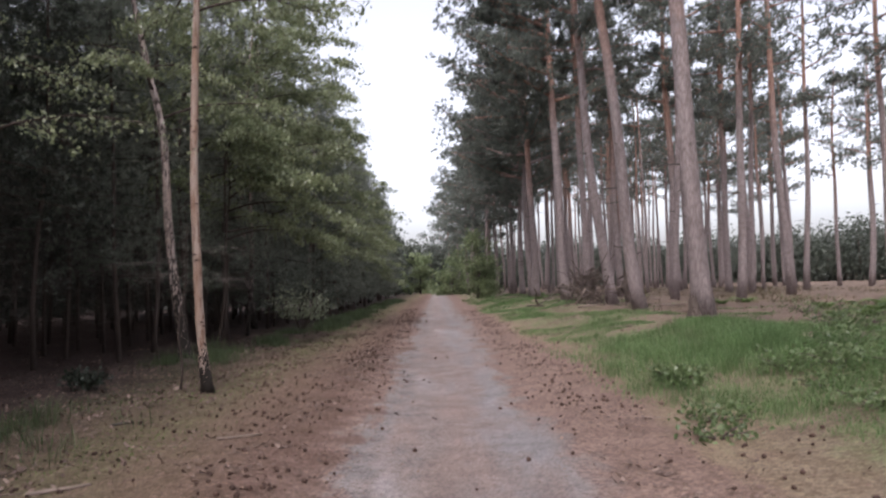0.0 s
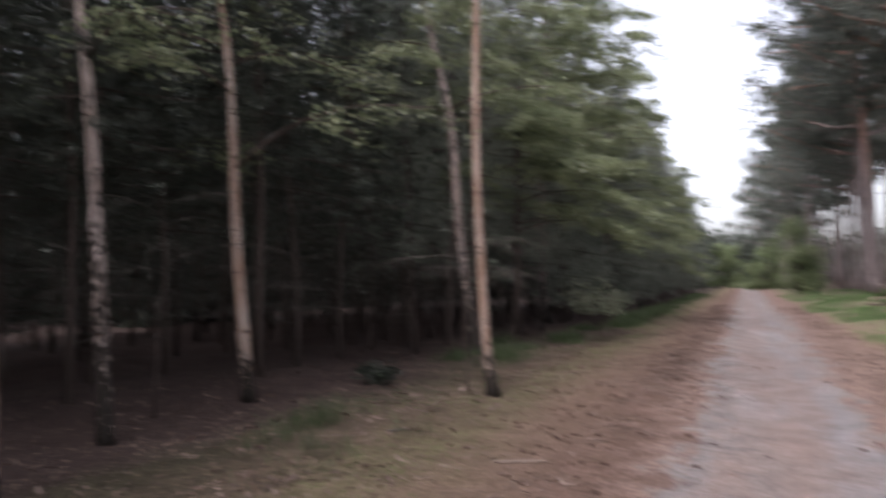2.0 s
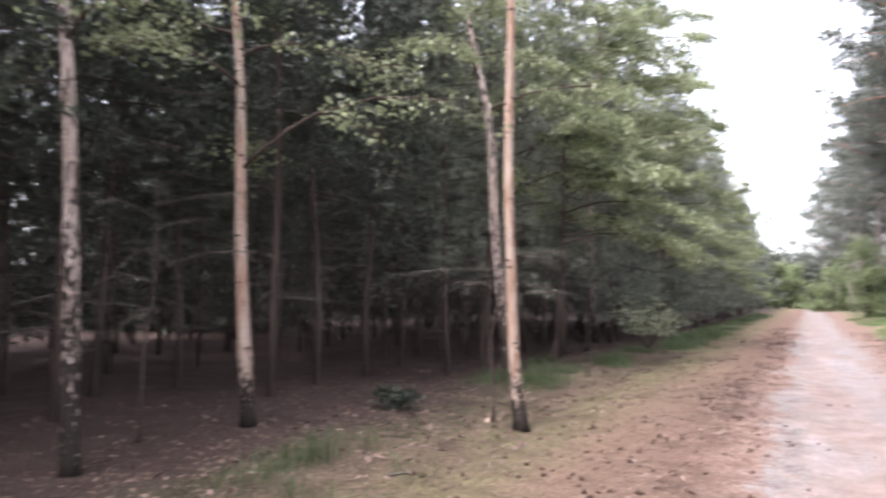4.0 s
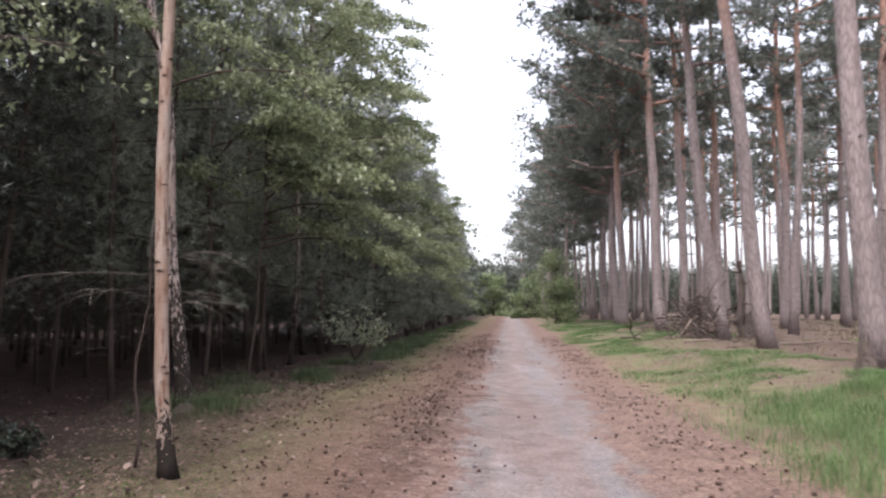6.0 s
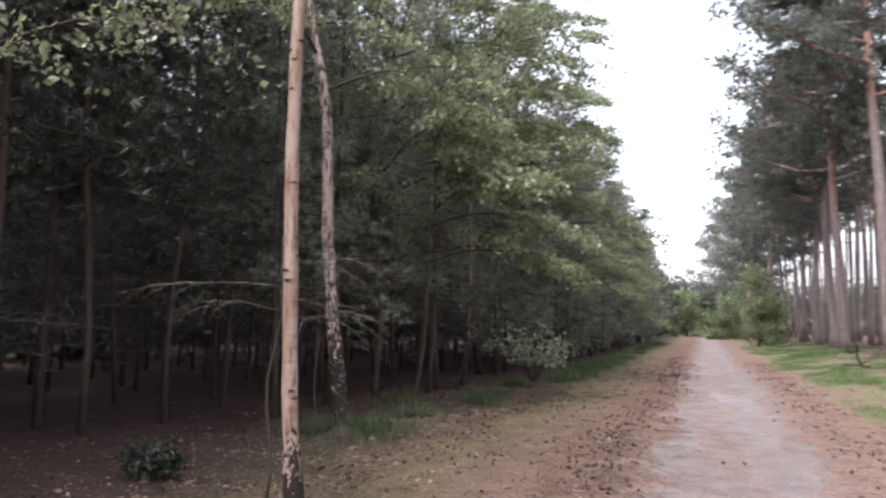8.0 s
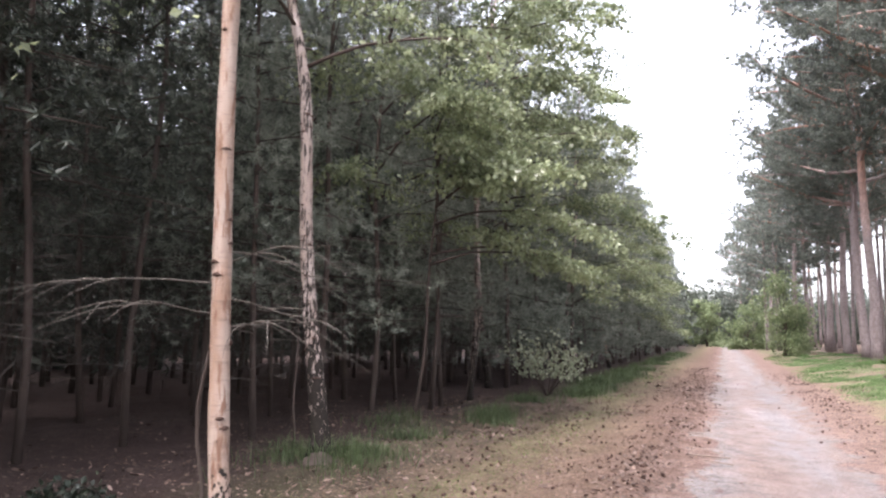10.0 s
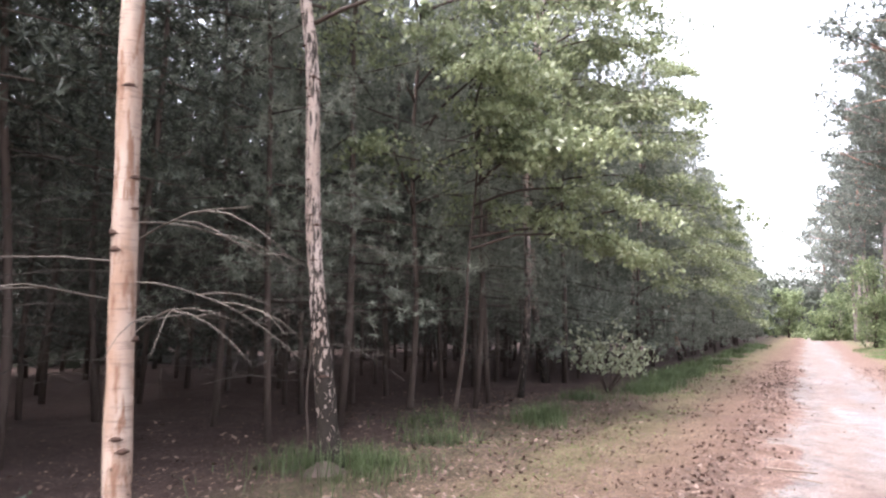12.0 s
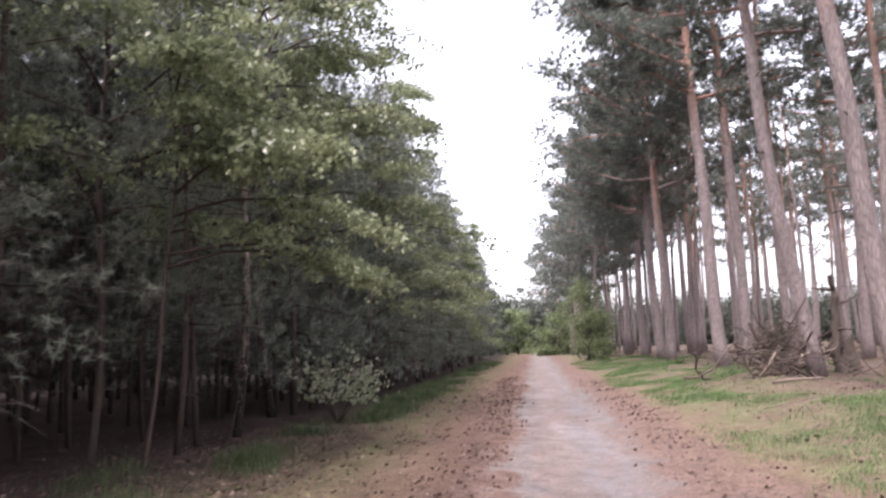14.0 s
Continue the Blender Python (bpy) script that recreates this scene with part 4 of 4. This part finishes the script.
for k, (x, y, h, rad) in enumerate(((7.6, 13.2, 0.3, 0.7), (8.4, 14.3, 0.36, 0.75), (10.4, 20.2, 0.45, 0.8), (4.9, 8.8, 0.16, 0.45), (5.0, 9.8, 0.2, 0.4), (6.1, 10.4, 0.24, 0.55), (6.9, 12.0, 0.28, 0.6), (5.9, 8.8, 0.2, 0.5), (7.3, 10.6, 0.28, 0.7), (9.3, 16.6, 0.35, 0.7), (3.3, 7.9, 0.14, 0.35))):
    leafy_shrub("bramble", x, y, h, rad, 300, 0.06, BRAMBLE, "leafy green bramble sprawling among the meadow grass", 20 + k, 9, 0.05)


round_bush(4.2, 66.0, 6.2, 2.0, 6000, 0.2, "tall bright green bush beside the track", 7)
round_bush(2.6, 100.0, 5.5, 3.0, 4500, 0.3, "green bush where the track bends away", 8)
round_bush(-2.2, 118.0, 6.5, 3.2, 4500, 0.36, "green bush at the far end of the track", 9)


def bracken(seed):
    rng = np.random.default_rng(seed)
    root = new("bracken")
    for k in range(9):
        ax = limb((0, 0, 0), 0.7 * k + rng.uniform(-0.2, 0.2), rng.uniform(0.5, 0.8), 1.1, -0.8, rng, 12)
        v, f = [ax[0], ax[1]], []
        for i in range(2, 12):
            d = unit(ax[i] - ax[i - 1])
            side = unit(np.cross(d, np.array([0, 0, 1.0])))
            ln = 0.24 * (1 - i / 13) + 0.03
            b = len(v)
            v += [ax[i] - d * 0.02, ax[i]]
            for sg in (-1, 1):
                v.append(ax[i] + sg * side * ln + d * 0.05 - np.array([0, 0, 0.04]))
                f.append((b, b + 1, len(v) - 1))
                v.append(ax[i] - d * 0.03 + sg * side * ln * 0.85 + d * 0.03 - np.array([0, 0, 0.03]))
                f.append((b - (1 if i == 2 else 5), b, len(v) - 1))
        part("frond", mesh_of("frond", np.array(v), f, FERN), root)
    return root


ferns = [bracken(1), bracken(2)]
for x, y, s in ((11.8, 19.5, 1.1), (12.8, 20.4, 1.2), (10.9, 18.2, 0.9), (13.6, 18.9, 1.2), (12.2, 22.6, 1.0), (9.6, 17.2, 0.7), (14.5, 21.5, 1.2), (11.0, 27.5, 0.8), (12.3, 28.4, 0.9), (8.9, 35.5, 0.7),
                (10.2, 36.0, 0.8), (6.6, 44.0, 0.8), (15.5, 24.0, 1.1), (9.4, 14.5, 0.8), (10.6, 13.2, 0.9)):
    t = copy_thing(ferns[int(rng.integers(2))], turn_at(x, y, 0))
    t.matrix_basis = turn_at(x, y, rng.uniform(0, 360), s, 0.01)
    tagged(t, "bright green bracken under the pines", "fern", "bracken clumps")
for k in ferns:
    remove_thing(k)


def brush_heap():
    rng = np.random.default_rng(21)
    root = new("brush_heap")
    x0, y0 = 7.05, 31.7
    g = float(ground_z(x0, y0))
    root.location = (x0, y0, g)
    for k in range(190):
        a = rng.uniform(0, 6.28)
        r = abs(rng.normal(0, 0.75))
        z = max(0.03, rng.uniform(0.02, 1.5) * np.exp(-(r / 1.35) ** 2))
        ln = rng.uniform(0.6, 1.7)
        d = rng.uniform(0, 6.28)
        t = rng.normal(0, 0.65)
        s = np.linspace(-0.5, 0.5, 5)[:, None] * ln
        p = np.array([r * np.cos(a) * 1.3, r * np.sin(a), z]) + s * np.array([[np.cos(d), np.sin(d), t]]) + rng.normal(0, 0.04, (5, 3))
        p[:, 2] = np.maximum(p[:, 2], 0.02)
        q = rng.choice([0.01, 0.02, 0.038], p=[0.45, 0.4, 0.15])
        part("branch", mesh_of("branch", *tube(p, np.linspace(q, q * 0.5, 5), 5, 0.1, rng), DARK_WOOD if k % 8 else WOOD, True), root)
    tagged(root, "heap of dead brown branches piled against the pine", "brush heap")


brush_heap()


def root_mound(x, y, radius, height, seed):
    """A low uneven mound of mossy earth."""
    rng = np.random.default_rng(seed)
    v, f = [(0, 0, height)], []
    for i in range(1, 7):
        q = i / 6
        for j in range(18):
            a = 6.2832 * j / 18
            k = radius * q * (1 + 0.12 * np.sin(3 * a + 1) + 0.08 * np.sin(7 * a))
            v.append((k * np.cos(a), k * np.sin(a), height * np.cos(1.57 * q) * (1 + 0.15 * rng.normal()) - 0.05 * q))
    f += [(0, 1 + j, 1 + (j + 1) % 18) for j in range(18)]
    for i in range(5):
        f += [(1 + 18 * i + j, 19 + 18 * i + j, 19 + 18 * i + (j + 1) % 18, 1 + 18 * i + (j + 1) % 18) for j in range(18)]
    ob = new("root_mound", mesh_of("root_mound", v, f, DARK_BARK, True))
    ob.location = (x, y, float(ground_z(x, y)))
    tagged(ob, "low dark mound of earth at the birch foot", "mound")


root_mound(-4.2, 14.68, 0.3, 0.1, 1)


def stump(x, y, height, radius, label, seed, lean=(0, 0)):
    """A broken, splintered stump."""
    rng = np.random.default_rng(seed)
    sides, rings = 16, 12
    v, f = [], []
    jag = rng.uniform(0.55, 1.0, sides)
    lump = 1 + 0.2 * rng.normal(size=sides)
    for i in range(rings):
        s = i / (rings - 1)
        for j in range(sides):
            a = 6.2832 * j / sides
            r = radius * lump[j] * (1.25 - 0.7 * s + 0.35 * np.exp(-6 * s)) * (1 + 0.07 * rng.normal())
            v.append((r * np.cos(a) + lean[0] * s, r * np.sin(a) + lean[1] * s, height * s * jag[j]))
    for i in range(rings - 1):
        f += [(i * sides + j, i * sides + (j + 1) % sides, (i + 1) * sides + (j + 1) % sides, (i + 1) * sides + j) for j in range(sides)]
    v.append((lean[0] * 0.6, lean[1] * 0.6, height * 0.45))
    f += [((rings - 1) * sides + j, (rings - 1) * sides + (j + 1) % sides, len(v) - 1) for j in range(sides)]
    ob = new("tree_stump", mesh_of("tree_stump", v, f, DARK_WOOD))
    ob.location = (x, y, float(ground_z(x, y)) - 0.04)
    return tagged(ob, label, "stump")


stump(6.95, 18.85, 0.8, 0.13, "broken splintered stump against a pine trunk", 1)


def snag(x, y, height, seed):
    """A leaning, splintered dead stem with broken limbs."""
    rng = np.random.default_rng(seed)
    root = new("dead_snag")
    root.location = (x, y, float(ground_z(x, y)) - 0.04)
    n = 14
    p = np.stack([np.cumsum(rng.normal(0, 0.05, n)), np.cumsum(rng.normal(0, 0.04, n)), np.linspace(0, height, n)], 1)
    part("trunk", mesh_of("trunk", *tube(p, np.linspace(0.17, 0.05, n) * rng.uniform(0.7, 1.3, n), 10, 0.25, rng), DARK_WOOD), root)
    for k in range(7):
        i = int(rng.integers(2, n - 1))
        ax = limb(p[i], rng.uniform(0, 6.28), rng.uniform(0.3, 0.9), rng.uniform(-0.6, 0.8), 0.1, rng, 5)
        part("broken_limb", mesh_of("broken_limb", *tube(ax, np.linspace(0.06, 0.015, 5), 6, 0.2, rng), DARK_WOOD), root)
    tagged(root, "tall jagged rotten snag beside the brush heap", "dead tree")


snag(8.72, 31.9, 2.8, 2)
stump(9.1, 32.3, 1.2, 0.28, "low rotten stump behind the brush heap", 3)


def log(x, y, length, angle, radius, seed):
    ob = stick(x, y, length, angle, radius, seed)
    ob.name = "fallen_log"
    return tagged(ob, "short weathered log lying under the pines", "log", "fallen logs")


log(8.9, 36.5, 1.5, 0.1, 0.09, 1)
log(9.4, 36.9, 1.2, 0.4, 0.08, 2)
log(9.6, 29.0, 1.8, 0.2, 0.06, 3)
log(6.6, 29.1, 1.2, 0.15, 0.05, 4)


def dead_sapling(x, y, height, boughs, reach, label, seed, low=0.5, high=0.95):
    rng = np.random.default_rng(seed)
    root = new("dead_sapling")
    root.location = (x, y, float(ground_z(x, y)) - 0.03)
    line = stem(height, (0.1, 0.0), rng, 0.05, 10)
    part("trunk", mesh_of("trunk", *tube(line, np.linspace(0.017, 0.005, 10), 6), DARK_BARK, True), root)
    for k in range(boughs):
        z = height * (low + (high - low) * k / boughs)
        az = 2.4 * k + rng.uniform(-0.9, 0.9)
        ax = limb(on_stem(line, z), az, reach * rng.uniform(0.5, 1.15), rng.uniform(0.05, 0.55), rng.uniform(-0.5, -0.05), rng, 9)
        pieces = [tube(ax, np.linspace(0.0055, 0.0018, 9), 5)]
        for q in range(3):
            tw = limb(ax[3 + q], az + rng.uniform(-0.9, 0.9), reach * 0.35, rng.uniform(-0.1, 0.3), -0.5, rng, 5)
            pieces.append(tube(tw, np.linspace(0.0045, 0.0015, 5), 4))
        part("branch", mesh_of("branch", *joined(pieces), TWIG, True), root)
    tagged(root, label, "dead tree")


dead_sapling(-3.15, 11.32, 2.4, 7, 1.3, "dead sapling with long bare arching grey branches", 1, 0.6, 0.9)
dead_sapling(-5.1, 15.6, 2.6, 9, 1.2, "dead sapling with bare grey twigs", 2)
dead_sapling(-4.3, 41.4, 1.6, 6, 1.4, "dead leaning sapling with bare branches over grass", 3)
dead_sapling(-5.2, 22.6, 2.4, 8, 1.1, "dead sapling with bare grey twigs", 4)
dead_sapling(-6.0, 8.6, 2.8, 9, 1.3, "dead sapling with bare grey twigs", 5)
